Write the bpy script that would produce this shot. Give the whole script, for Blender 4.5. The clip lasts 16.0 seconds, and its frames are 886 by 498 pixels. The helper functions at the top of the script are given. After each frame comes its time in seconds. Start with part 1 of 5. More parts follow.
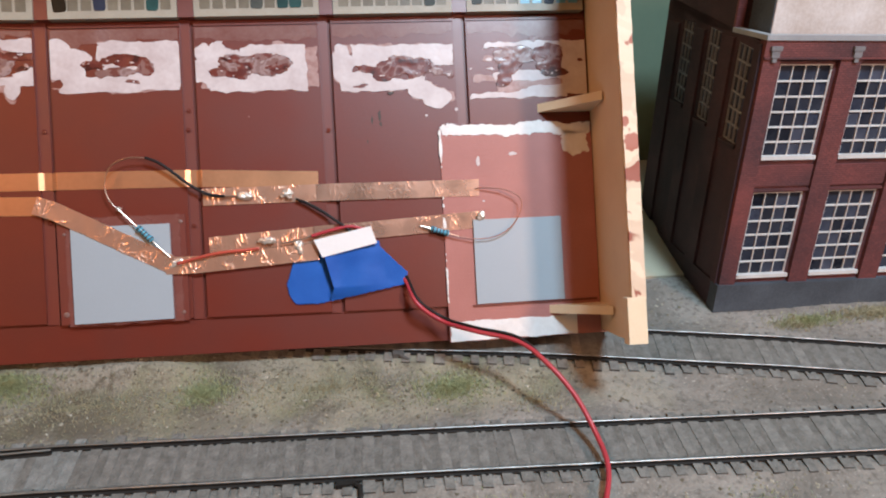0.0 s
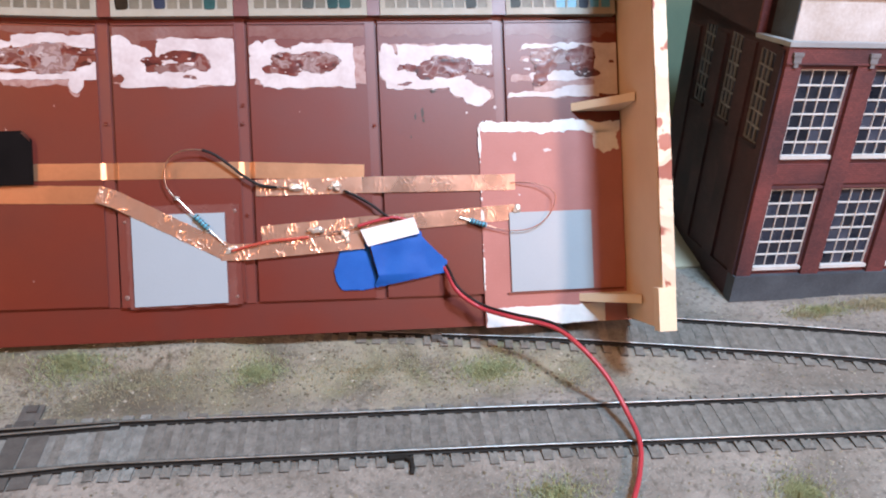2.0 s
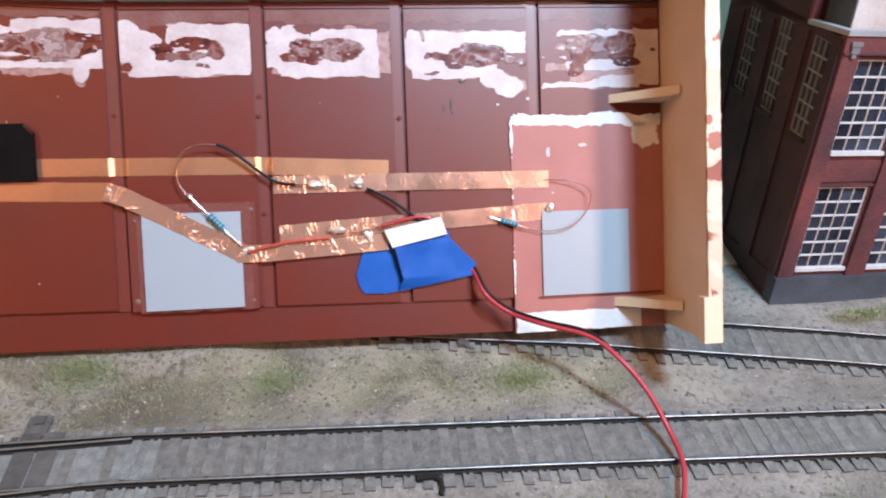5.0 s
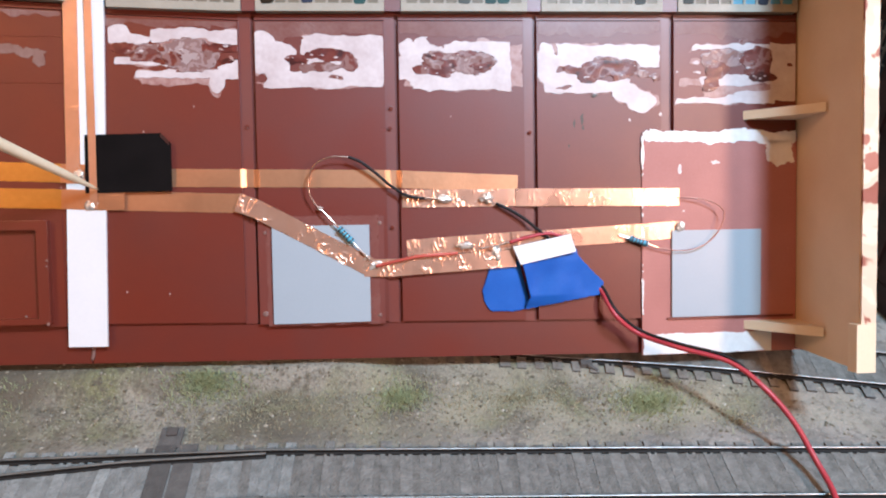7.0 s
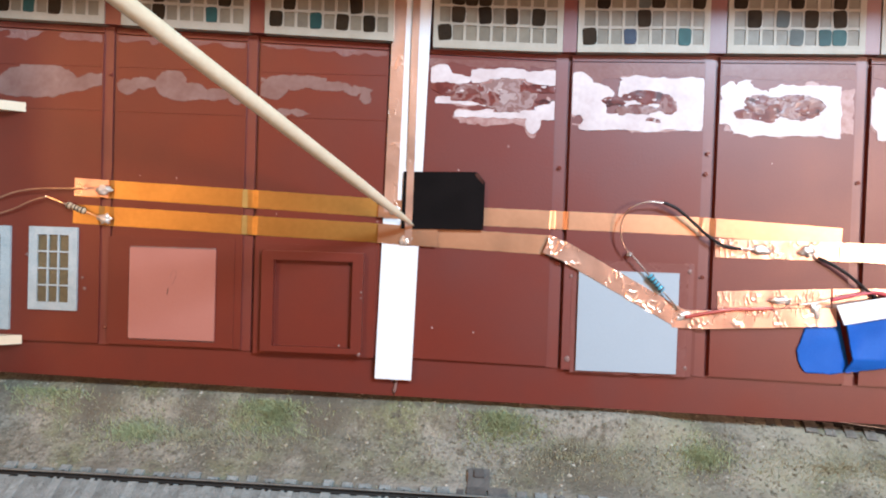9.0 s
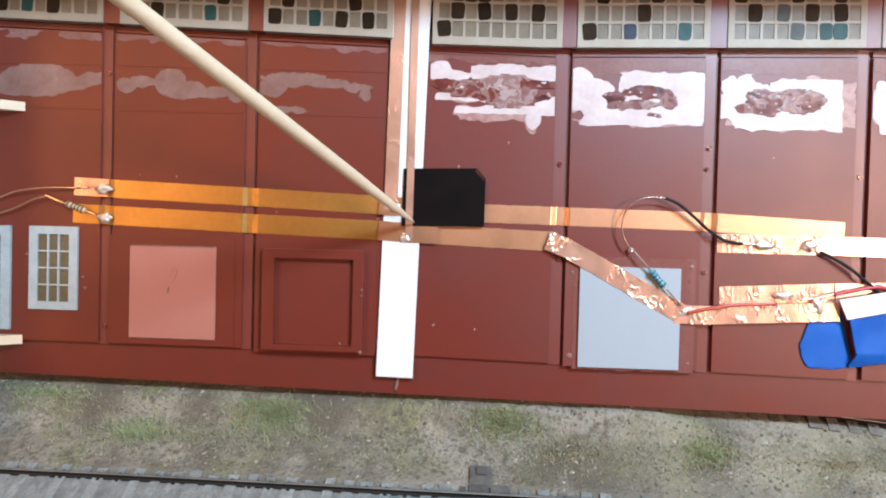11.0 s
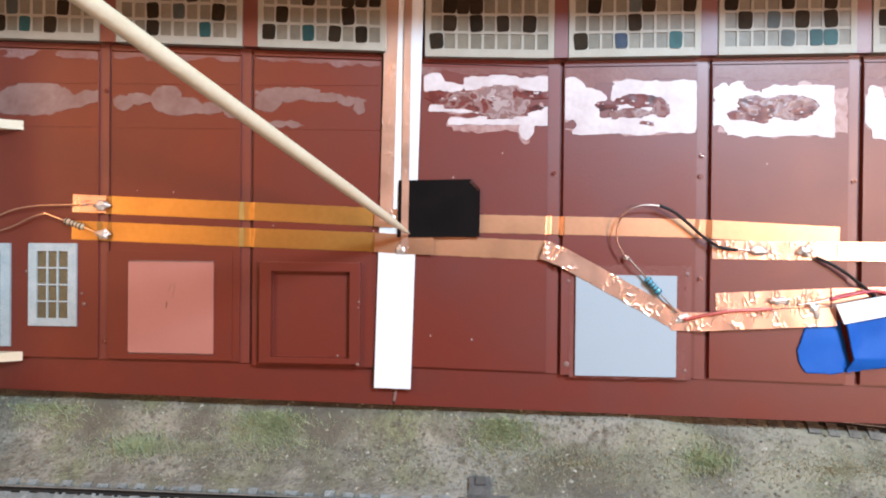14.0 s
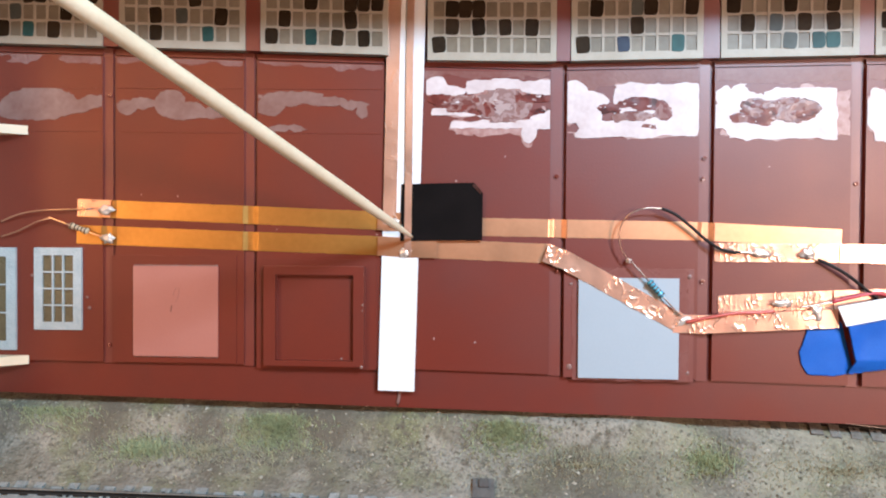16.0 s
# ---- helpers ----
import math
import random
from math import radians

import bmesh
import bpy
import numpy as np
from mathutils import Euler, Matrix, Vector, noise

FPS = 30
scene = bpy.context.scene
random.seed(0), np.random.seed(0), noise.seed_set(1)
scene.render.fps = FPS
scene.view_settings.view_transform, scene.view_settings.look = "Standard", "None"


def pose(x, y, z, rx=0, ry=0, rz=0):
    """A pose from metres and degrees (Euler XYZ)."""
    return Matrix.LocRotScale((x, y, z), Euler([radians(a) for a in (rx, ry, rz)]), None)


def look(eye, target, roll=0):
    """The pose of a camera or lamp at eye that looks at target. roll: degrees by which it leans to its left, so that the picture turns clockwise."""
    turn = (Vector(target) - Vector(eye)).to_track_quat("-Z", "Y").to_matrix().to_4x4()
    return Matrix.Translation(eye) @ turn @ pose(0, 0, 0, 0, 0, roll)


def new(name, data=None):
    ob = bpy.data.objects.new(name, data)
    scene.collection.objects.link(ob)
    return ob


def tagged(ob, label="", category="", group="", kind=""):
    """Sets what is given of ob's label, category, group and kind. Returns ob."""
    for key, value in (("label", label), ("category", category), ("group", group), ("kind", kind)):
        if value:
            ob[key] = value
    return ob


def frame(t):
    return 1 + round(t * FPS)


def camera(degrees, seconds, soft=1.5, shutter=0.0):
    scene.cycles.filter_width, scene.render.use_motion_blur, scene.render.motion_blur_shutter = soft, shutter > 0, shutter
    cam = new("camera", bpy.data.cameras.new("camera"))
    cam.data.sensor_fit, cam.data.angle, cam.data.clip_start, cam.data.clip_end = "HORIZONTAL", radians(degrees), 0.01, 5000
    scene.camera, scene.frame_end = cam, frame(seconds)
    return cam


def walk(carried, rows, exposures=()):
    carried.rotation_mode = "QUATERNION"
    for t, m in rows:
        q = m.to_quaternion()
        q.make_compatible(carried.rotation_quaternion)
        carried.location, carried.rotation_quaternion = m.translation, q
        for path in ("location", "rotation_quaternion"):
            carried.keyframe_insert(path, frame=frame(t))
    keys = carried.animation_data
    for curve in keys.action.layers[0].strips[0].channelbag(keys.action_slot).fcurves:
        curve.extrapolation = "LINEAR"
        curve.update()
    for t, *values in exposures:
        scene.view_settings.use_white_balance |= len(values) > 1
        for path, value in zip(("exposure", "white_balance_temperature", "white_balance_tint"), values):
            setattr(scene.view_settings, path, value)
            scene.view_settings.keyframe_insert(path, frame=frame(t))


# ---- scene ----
cam = camera(63.99, 16.0, soft=2.0, shutter=0.5)
PATH = [
    (0, 0.08978, -0.19286, 0.16287, 59.398, -1.334, -8.183),
    (0.04, 0.08978, -0.19286, 0.16287, 59.398, -1.334, -8.183),
    (0.1, 0.08230, -0.21520, 0.17830, 58.450, -1.960, -8.900),
    (0.2, 0.08050, -0.22060, 0.18200, 58.230, -2.110, -9.070),
    (0.5, 0.08048, -0.22095, 0.18219, 58.219, -2.119, -9.077),
    (1, 0.08008, -0.21566, 0.18169, 58.780, -2.173, -8.829),
    (1.5, 0.07881, -0.20949, 0.17843, 58.411, -2.108, -8.546),
    (2, 0.07027, -0.20173, 0.17098, 58.297, -2.344, -8.543),
    (2.5, 0.07149, -0.19306, 0.16898, 57.482, -1.572, -9.453),
    (3, 0.07688, -0.19060, 0.16988, 57.178, -1.137, -10.006),
    (3.2, 0.07745, -0.18975, 0.16898, 57.193, -1.328, -10.436),
    (5.3, 0.05720, -0.18217, 0.17262, 55.943, -2.731, -7.364),
    (5.5, 0.04918, -0.18241, 0.17445, 56.779, -2.578, -6.857),
    (6, 0.04068, -0.17699, 0.17544, 56.426, -2.260, -6.051),
    (6.5, 0.03313, -0.17420, 0.17146, 56.623, -2.286, -5.479),
    (7, 0.03253, -0.17258, 0.17003, 56.406, -2.182, -5.372),
    (7.5, 0.02334, -0.17478, 0.16589, 57.282, -1.636, -3.516),
    (8, -0.00644, -0.16814, 0.18285, 58.564, 0.813, 0.826),
    (8.5, -0.02780, -0.16281, 0.17475, 58.226, 0.223, 2.777),
    (9, -0.03138, -0.16257, 0.17250, 57.824, -0.037, 3.479),
    (11.5, -0.03082, -0.16258, 0.17104, 57.900, 0.561, 3.407),
    (12, -0.03017, -0.16215, 0.17220, 58.110, 0.838, 3.400),
    (12.5, -0.02923, -0.16225, 0.17206, 58.290, 1.000, 3.228),
    (13, -0.02886, -0.16209, 0.17281, 58.236, 1.103, 3.178),
    (13.5, -0.02856, -0.16191, 0.17295, 58.208, 1.181, 3.169),
    (14, -0.02820, -0.16292, 0.17201, 58.613, 1.310, 3.250),
    (14.5, -0.02791, -0.16235, 0.17316, 58.382, 1.452, 3.185),
    (15, -0.02768, -0.16163, 0.17404, 58.092, 1.516, 3.256),
    (15.5, -0.02794, -0.16260, 0.17337, 58.444, 1.512, 3.125),
    (16, -0.02840, -0.16211, 0.17508, 58.118, 1.572, 3.312),
]
walk(cam, [(t, pose(x, y, z, rx, ry, rz)) for t, x, y, z, rx, ry, rz in PATH], [(0.0, -0.34, 6850, 14), (0.2, -0.02, 6500, 16), (0.6, 0.0, 6400, 17), (3.2, 0.03, 6350, 18), (5.5, 0.0, 6250, 16), (7.0, -0.01, 6250, 14), (8.0, 0.10, 6250, 9), (8.5, 0.13, 5750, 7), (9.0, 0.16, 6150, 9), (12.0, 0.16, 6150, 9), (16.0, 0.20, 6150, 9)])

# ---------------------------------------------------------------- light
# A cool work lamp hangs above the layout, up and to the front of the leaning shell; warm room lamps stand to either side.
world = bpy.data.worlds.new("room_air")
scene.world = world
world.use_nodes = True
world.node_tree.nodes["Background"].inputs[0].default_value = (1.0, 0.80, 0.58, 1)
world.node_tree.nodes["Background"].inputs[1].default_value = 0.02


def lamp(name, at, target, size, watts, colour, shape="DISK"):
    data = bpy.data.lights.new(name, "AREA")
    data.shape, data.size, data.energy, data.color = shape, size, watts, colour
    ob = new(name, data)
    ob.matrix_world = look(at, target)
    return ob


lamp("work_lamp", (0.345, -0.345, 0.790), (0.10, 0.02, 0.05), 0.15, 11.95, (0.54, 0.80, 1.0))
lamp("room_lamp", (0.670, -0.730, 0.575), (0.10, 0.02, 0.05), 0.12, 7.2, (1.0, 0.61, 0.44))
lamp("side_lamp", (-0.70, -0.70, 0.56), (0.0, 0.0, 0.05), 0.22, 0.95, (1.0, 0.50, 0.22))
lamp("ceiling_light", (-0.60, -0.42, 1.06), (0.0, 0.0, 0.05), 0.35, 5.0, (1.0, 0.49, 0.19))

# ---------------------------------------------------------------- materials
MATS = {}


def material(name, a, b=None, rough=0.6, metal=0.0, grain=900.0, spread=90.0, bump=0.1, rough_vary=0.1, hue=0.0, spec=0.5, bricks=0.0):
    """A surface with two scales of variation between colours a and b (grain and stains, per metre) and a fine relief."""
    if name in MATS:
        return MATS[name]
    b = b or tuple(0.8 * v for v in a)
    m = bpy.data.materials.new(name)
    m.use_nodes = True
    tree = m.node_tree
    n, li = tree.nodes, tree.links
    bsdf = n["Principled BSDF"]
    tc = n.new("ShaderNodeTexCoord")
    info = n.new("ShaderNodeObjectInfo")
    shift = n.new("ShaderNodeVectorMath")
    shift.operation = "ADD"
    li.new(tc.outputs["Object"], shift.inputs[0])
    li.new(info.outputs["Random"], shift.inputs[1])
    big = n.new("ShaderNodeTexNoise")
    big.inputs["Scale"].default_value, big.inputs["Detail"].default_value = spread, 5
    small = n.new("ShaderNodeTexNoise")
    small.inputs["Scale"].default_value, small.inputs["Detail"].default_value = grain, 4
    for t in (big, small):
        li.new(shift.outputs[0], t.inputs["Vector"])
    add = n.new("ShaderNodeMath")
    add.operation = "MULTIPLY_ADD"
    li.new(small.outputs["Fac"], add.inputs[0])
    add.inputs[1].default_value = 0.45
    li.new(big.outputs["Fac"], add.inputs[2])
    ramp = n.new("ShaderNodeMapRange")
    ramp.inputs["From Min"].default_value, ramp.inputs["From Max"].default_value = 0.45, 0.98
    li.new(add.outputs[0], ramp.inputs["Value"])
    mix = n.new("ShaderNodeMix")
    mix.data_type = "RGBA"
    mix.inputs["A"].default_value, mix.inputs["B"].default_value = (*a, 1), (*b, 1)
    li.new(ramp.outputs[0], mix.inputs["Factor"])
    colour = mix.outputs["Result"]
    if hue:
        hsv = n.new("ShaderNodeHueSaturation")
        vary = n.new("ShaderNodeMapRange")
        vary.inputs["To Min"].default_value, vary.inputs["To Max"].default_value = 1 - hue, 1 + hue
        li.new(info.outputs["Random"], vary.inputs["Value"])
        li.new(vary.outputs[0], hsv.inputs["Value"])
        li.new(colour, hsv.inputs["Color"])
        colour = hsv.outputs["Color"]
    if bricks:
        # fine moulded courses, running round the corner of the building
        split, join = n.new("ShaderNodeSeparateXYZ"), n.new("ShaderNodeCombineXYZ")
        along = n.new("ShaderNodeMath")
        li.new(tc.outputs["Object"], split.inputs[0])
        li.new(split.outputs["X"], along.inputs[0])
        li.new(split.outputs["Y"], along.inputs[1])
        li.new(along.outputs[0], join.inputs["X"])
        li.new(split.outputs["Z"], join.inputs["Y"])
        courses = n.new("ShaderNodeTexBrick")
        for key, v in (("Scale", 1.0), ("Brick Width", 2.6 * bricks), ("Row Height", bricks), ("Mortar Size", 0.13 * bricks), ("Mortar Smooth", 0.3)):
            courses.inputs[key].default_value = v
        courses.inputs["Color1"].default_value, courses.inputs["Color2"].default_value, courses.inputs["Mortar"].default_value = (1, 1, 1, 1), (0.78, 0.78, 0.78, 1), (0.52, 0.50, 0.52, 1)
        li.new(join.outputs[0], courses.inputs["Vector"])
        tone = n.new("ShaderNodeMix")
        tone.data_type, tone.blend_type = "RGBA", "MULTIPLY"
        tone.inputs["Factor"].default_value = 1.0
        li.new(colour, tone.inputs["A"])
        li.new(courses.outputs["Color"], tone.inputs["B"])
        colour = tone.outputs["Result"]
    li.new(colour, bsdf.inputs["Base Color"])
    rr = n.new("ShaderNodeMapRange")
    rr.inputs["To Min"].default_value, rr.inputs["To Max"].default_value = max(0.03, rough - rough_vary), min(1, rough + rough_vary)
    li.new(big.outputs["Fac"], rr.inputs["Value"])
    li.new(rr.outputs[0], bsdf.inputs["Roughness"])
    bsdf.inputs["Metallic"].default_value = metal
    bsdf.inputs["Specular IOR Level"].default_value = spec
    bsdf.inputs["Coat Roughness"].default_value = 0.25
    if bump:
        bp = n.new("ShaderNodeBump")
        bp.inputs["Strength"].default_value, bp.inputs["Distance"].default_value = bump, 0.0006
        li.new(small.outputs["Fac"], bp.inputs["Height"])
        li.new(bp.outputs[0], bsdf.inputs["Normal"])
    MATS[name] = m
    return m


OXIDE = material("oxide_red_plastic", (0.145, 0.0185, 0.0088), (0.113, 0.0135, 0.0064), spec=0.70, rough=0.42, grain=1500, spread=40, bump=0.05)
OXIDE_RIB = material("oxide_red_rib", (0.141, 0.0190, 0.0102), (0.109, 0.0140, 0.0076), spec=0.70, rough=0.42, grain=1500, spread=60, bump=0.05)
OXIDE_POST = material("oxide_red_post", (0.162, 0.028, 0.018), (0.126, 0.019, 0.012), spec=0.9, rough=0.42, grain=1500, spread=60, bump=0.05)
GLOSSY_OXIDE = material("glossy_oxide_red", (0.190, 0.050, 0.036), (0.140, 0.030, 0.020), spec=0.8, rough=0.16, grain=900, spread=200, bump=0.5)
GLUE_CLEAR = material("clear_glue_over_oxide", (0.205, 0.082, 0.070), (0.165, 0.048, 0.038), spec=0.6, rough=0.28, grain=900, spread=90, bump=0.05)
STROKE = material("thick_white_paint", (0.78, 0.77, 0.77), (0.68, 0.65, 0.64), rough=0.4, grain=500, spread=160, bump=0.3)
WHITE = material("white_paint", (0.63, 0.575, 0.585), (0.47, 0.39, 0.395), rough=0.36, grain=700, spread=120, bump=0.08)
WASH = material("thin_white_paint", (0.44, 0.30, 0.28), (0.26, 0.115, 0.10), rough=0.4, grain=900, spread=300, bump=0.05)


def patchy(name, colours, scale, rough, bump):
    """Hard-edged patches of several colours, as torn glue and paint leave them."""
    m = bpy.data.materials.new(name)
    m.use_nodes = True
    n, li = m.node_tree.nodes, m.node_tree.links
    bsdf = n["Principled BSDF"]
    tc, info, shift = n.new("ShaderNodeTexCoord"), n.new("ShaderNodeObjectInfo"), n.new("ShaderNodeVectorMath")
    shift.operation = "ADD"
    li.new(tc.outputs["Object"], shift.inputs[0])
    li.new(info.outputs["Random"], shift.inputs[1])
    tex = n.new("ShaderNodeTexNoise")
    tex.inputs["Scale"].default_value, tex.inputs["Detail"].default_value, tex.inputs["Distortion"].default_value = scale, 3, 0.35
    li.new(shift.outputs[0], tex.inputs["Vector"])
    ramp = n.new("ShaderNodeValToRGB")
    ramp.color_ramp.interpolation = "EASE"
    stops = ramp.color_ramp.elements
    stops[0].position, stops[0].color = 0.0, (*colours[0], 1)
    stops[1].position, stops[1].color = 1.0, (*colours[-1], 1)
    for k in range(1, len(colours)):
        edge = 0.40 + 0.22 * (k - 1) / max(1, len(colours) - 2)
        for at, col in ((edge - 0.012, colours[k - 1]), (edge + 0.012, colours[k])):
            stops.new(at).color = (*col, 1)
    li.new(tex.outputs["Fac"], ramp.inputs["Fac"])
    li.new(ramp.outputs["Color"], bsdf.inputs["Base Color"])
    bsdf.inputs["Roughness"].default_value = rough
    bp = n.new("ShaderNodeBump")
    bp.inputs["Strength"].default_value, bp.inputs["Distance"].default_value = bump, 0.0008
    li.new(tex.outputs["Fac"], bp.inputs["Height"])
    li.new(bp.outputs[0], bsdf.inputs["Normal"])
    return m


FILM = patchy("grey_glue_film", [(0.150, 0.050, 0.042), (0.215, 0.115, 0.105), (0.300, 0.205, 0.200), (0.235, 0.140, 0.132), (0.360, 0.275, 0.270)], 170.0, 0.27, 0.06)
SCAB = patchy("dark_torn_glue", [(0.055, 0.012, 0.010), (0.110, 0.022, 0.017), (0.150, 0.034, 0.026), (0.230, 0.120, 0.110), (0.120, 0.026, 0.020)], 150.0, 0.30, 0.05)
HAZE = material("glue_haze", (0.240, 0.135, 0.124), (0.165, 0.055, 0.044), rough=0.3, grain=900, spread=110, bump=0.03)
SMEAR = material("dull_grey_glue_smear", (0.235, 0.145, 0.130), (0.165, 0.080, 0.068), rough=0.36, grain=700, spread=130, bump=0.05)
STYRENE = material("white_styrene", (0.74, 0.75, 0.77), (0.68, 0.69, 0.71), rough=0.40, grain=900, spread=60, bump=0.03)
SASH = material("pale_window_frame", (0.365, 0.328, 0.268), (0.295, 0.255, 0.198), rough=0.5, grain=1200, spread=120, bump=0.1)
PANE = material("frosted_pane", (0.195, 0.165, 0.122), (0.150, 0.124, 0.090), spec=0.3, rough=0.4, grain=900, spread=300, bump=0.1, hue=0.15)
PANE_DARK = material("blacked_pane", (0.030, 0.019, 0.010), (0.018, 0.011, 0.006), rough=0.6, grain=900, spread=300, bump=0.1, hue=0.3, spec=0.08)
PANE_TEAL = material("teal_pane", (0.022, 0.075, 0.070), (0.016, 0.05, 0.048), spec=0.2, rough=0.45, grain=900, spread=300, bump=0.1, hue=0.3)
PANE_NAVY = material("navy_pane", (0.025, 0.032, 0.055), (0.018, 0.022, 0.04), spec=0.2, rough=0.45, grain=900, spread=300, bump=0.1, hue=0.3)
PANE_GREY = material("smoked_pane", (0.070, 0.075, 0.066), (0.050, 0.054, 0.048), spec=0.2, rough=0.45, grain=900, spread=300, bump=0.1, hue=0.3)
# clear panes: the bluish light behind them is put into their colour
PANE_BACKLIT = material("backlit_blue_pane", (0.085, 0.30, 0.41), (0.065, 0.25, 0.36), rough=0.3, grain=900, spread=300, bump=0.05)
CASEMENT = material("pale_blue_grey_paint", (0.31, 0.375, 0.40), (0.42, 0.465, 0.475), rough=0.5, grain=1200, spread=300, bump=0.4)
PANE_TAN = material("brownish_pane", (0.125, 0.100, 0.055), (0.085, 0.068, 0.038), rough=0.3, grain=900, spread=300, bump=0.2)
COPPER = material("copper_foil", (0.76, 0.40, 0.235), (0.66, 0.33, 0.185), rough=0.37, metal=0.88, grain=600, spread=60, bump=0.04, rough_vary=0.12)
COPPER_CREASED = material("creased_copper_foil", (0.90, 0.54, 0.40), (0.80, 0.445, 0.315), rough=0.30, metal=0.78, grain=350, spread=120, bump=0.06)
COPPER_PALE = material("dulled_copper_foil", (0.70, 0.44, 0.34), (0.61, 0.36, 0.27), rough=0.29, metal=0.82, grain=500, spread=90, bump=0.06, rough_vary=0.15)
COPPER_ROSE = material("pale_rose_copper_foil", (0.78, 0.50, 0.39), (0.69, 0.42, 0.31), rough=0.42, metal=1.0, grain=400, spread=110, bump=0.1, rough_vary=0.15)
# copper with the gold reflection of warm light put into its colour
COPPER_WARM_GLARE = material("warm_glare_copper_foil", (0.78, 0.46, 0.145), (0.64, 0.35, 0.095), rough=0.38, metal=1.0, grain=600, spread=50, bump=0.03)
SOLDER = material("solder", (0.80, 0.75, 0.70), (0.66, 0.55, 0.47), rough=0.34, metal=0.6, grain=900, spread=400, bump=0.35)
BLACK_CARD = material("black_card", (0.006, 0.005, 0.005), (0.010, 0.008, 0.008), rough=0.85, grain=2500, spread=100, bump=0.1, spec=0.04)
BLACK_WIRE = material("black_insulation", (0.012, 0.011, 0.011), (0.018, 0.015, 0.015), spec=0.2, rough=0.45, bump=0.02)
ORANGE_WIRE = material("faded_red_insulation", (0.50, 0.085, 0.055), (0.40, 0.06, 0.04), rough=0.38, bump=0.02)
RED_WIRE = material("red_insulation", (0.46, 0.045, 0.062), (0.38, 0.032, 0.045), rough=0.38, bump=0.02)
BARE_WIRE = material("tinned_wire", (0.66, 0.48, 0.39), (0.50, 0.33, 0.26), rough=0.32, metal=1.0, bump=0.05)
BROWN_LEAD = material("dulled_copper_lead", (0.46, 0.22, 0.17), (0.34, 0.15, 0.115), rough=0.4, metal=0.7, bump=0.05)
RESISTOR_BLUE = material("blue_resistor_lacquer", (0.08, 0.36, 0.50), (0.06, 0.28, 0.42), rough=0.3, bump=0.05)
RESISTOR_TAN = material("tan_resistor_lacquer", (0.52, 0.40, 0.27), (0.45, 0.34, 0.22), rough=0.3, bump=0.05)
BAND_DARK = material("resistor_band", (0.05, 0.03, 0.02), rough=0.4, bump=0)
BLUE_TAPE = material("blue_masking_tape", (0.015, 0.110, 0.44), (0.010, 0.080, 0.36), rough=0.55, grain=2200, spread=110, bump=0.10, spec=0.2)
LABEL = material("white_paper_tag", (0.80, 0.79, 0.80), (0.74, 0.73, 0.74), rough=0.6, bump=0.05)
GREY_CARD = material("grey_styrene", (0.338, 0.395, 0.445), (0.310, 0.364, 0.412), rough=0.42, grain=1200, spread=40, bump=0.04)
PINK_SHEET = material("pink_brick_sheet", (0.42, 0.165, 0.145), (0.36, 0.135, 0.115), rough=0.48, grain=1200, spread=70, bump=0.1)
PINK_CARD = material("salmon_styrene", (0.40, 0.158, 0.120), (0.365, 0.135, 0.102), rough=0.5, grain=1200, spread=50, bump=0.05)
MDF = material("tan_board", (0.74, 0.57, 0.39), (0.67, 0.50, 0.33), rough=0.65, grain=1800, spread=60, bump=0.15)
MDF_PALE = material("pale_tan_block", (0.76, 0.62, 0.45), (0.68, 0.54, 0.37), rough=0.65, grain=1800, spread=80, bump=0.15)
EDGE = patchy("chipped_brick_edge", [(0.300, 0.085, 0.055), (0.660, 0.500, 0.370), (0.740, 0.600, 0.450), (0.400, 0.140, 0.095)], 75.0, 0.6, 0.4)
TIE = material("weathered_sleeper", (0.228, 0.221, 0.205), (0.112, 0.108, 0.099), rough=0.85, grain=1300, spread=330, bump=0.9, hue=0.10)
TIE_PALE = material("pale_weathered_sleeper", (0.300, 0.312, 0.302), (0.160, 0.165, 0.158), rough=0.85, grain=1300, spread=330, bump=0.9, hue=0.16)
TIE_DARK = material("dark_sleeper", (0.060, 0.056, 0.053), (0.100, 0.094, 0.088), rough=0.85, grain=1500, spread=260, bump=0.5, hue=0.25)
RAIL = material("rail_side", (0.020, 0.019, 0.018), (0.013, 0.012, 0.011), spec=0.2, rough=0.7, grain=1500, spread=160, bump=0.2)
RAIL_TOP = material("rail_head_glint", (0.50, 0.48, 0.46), (0.20, 0.19, 0.18), rough=0.5, metal=1.0, grain=900, spread=120, bump=0.1)
RAIL_OFF_GLINT = material("rail_head_off_glint", (0.20, 0.195, 0.18), (0.10, 0.096, 0.088), rough=0.6, metal=0.3, grain=900, spread=160, bump=0.1)
GRASS = material("static_grass", (0.38, 0.41, 0.23), (0.28, 0.31, 0.16), rough=0.8, grain=600, spread=150, bump=0)
GRASS_DRY = material("dry_static_grass", (0.41, 0.385, 0.26), (0.31, 0.285, 0.185), rough=0.85, grain=600, spread=150, bump=0)
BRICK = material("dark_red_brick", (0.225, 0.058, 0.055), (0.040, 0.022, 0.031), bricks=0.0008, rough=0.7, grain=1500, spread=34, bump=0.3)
# the same brick with the shade of the unlit side put into its colour
BRICK_SHADED = material("shaded_brick", (0.085, 0.030, 0.034), (0.024, 0.013, 0.018), bricks=0.0008, rough=0.75, grain=1500, spread=40, bump=0.3)
PLINTH = material("slate_grey_plinth", (0.080, 0.099, 0.122), (0.034, 0.042, 0.054), rough=0.7, grain=1200, spread=60, bump=0.2)
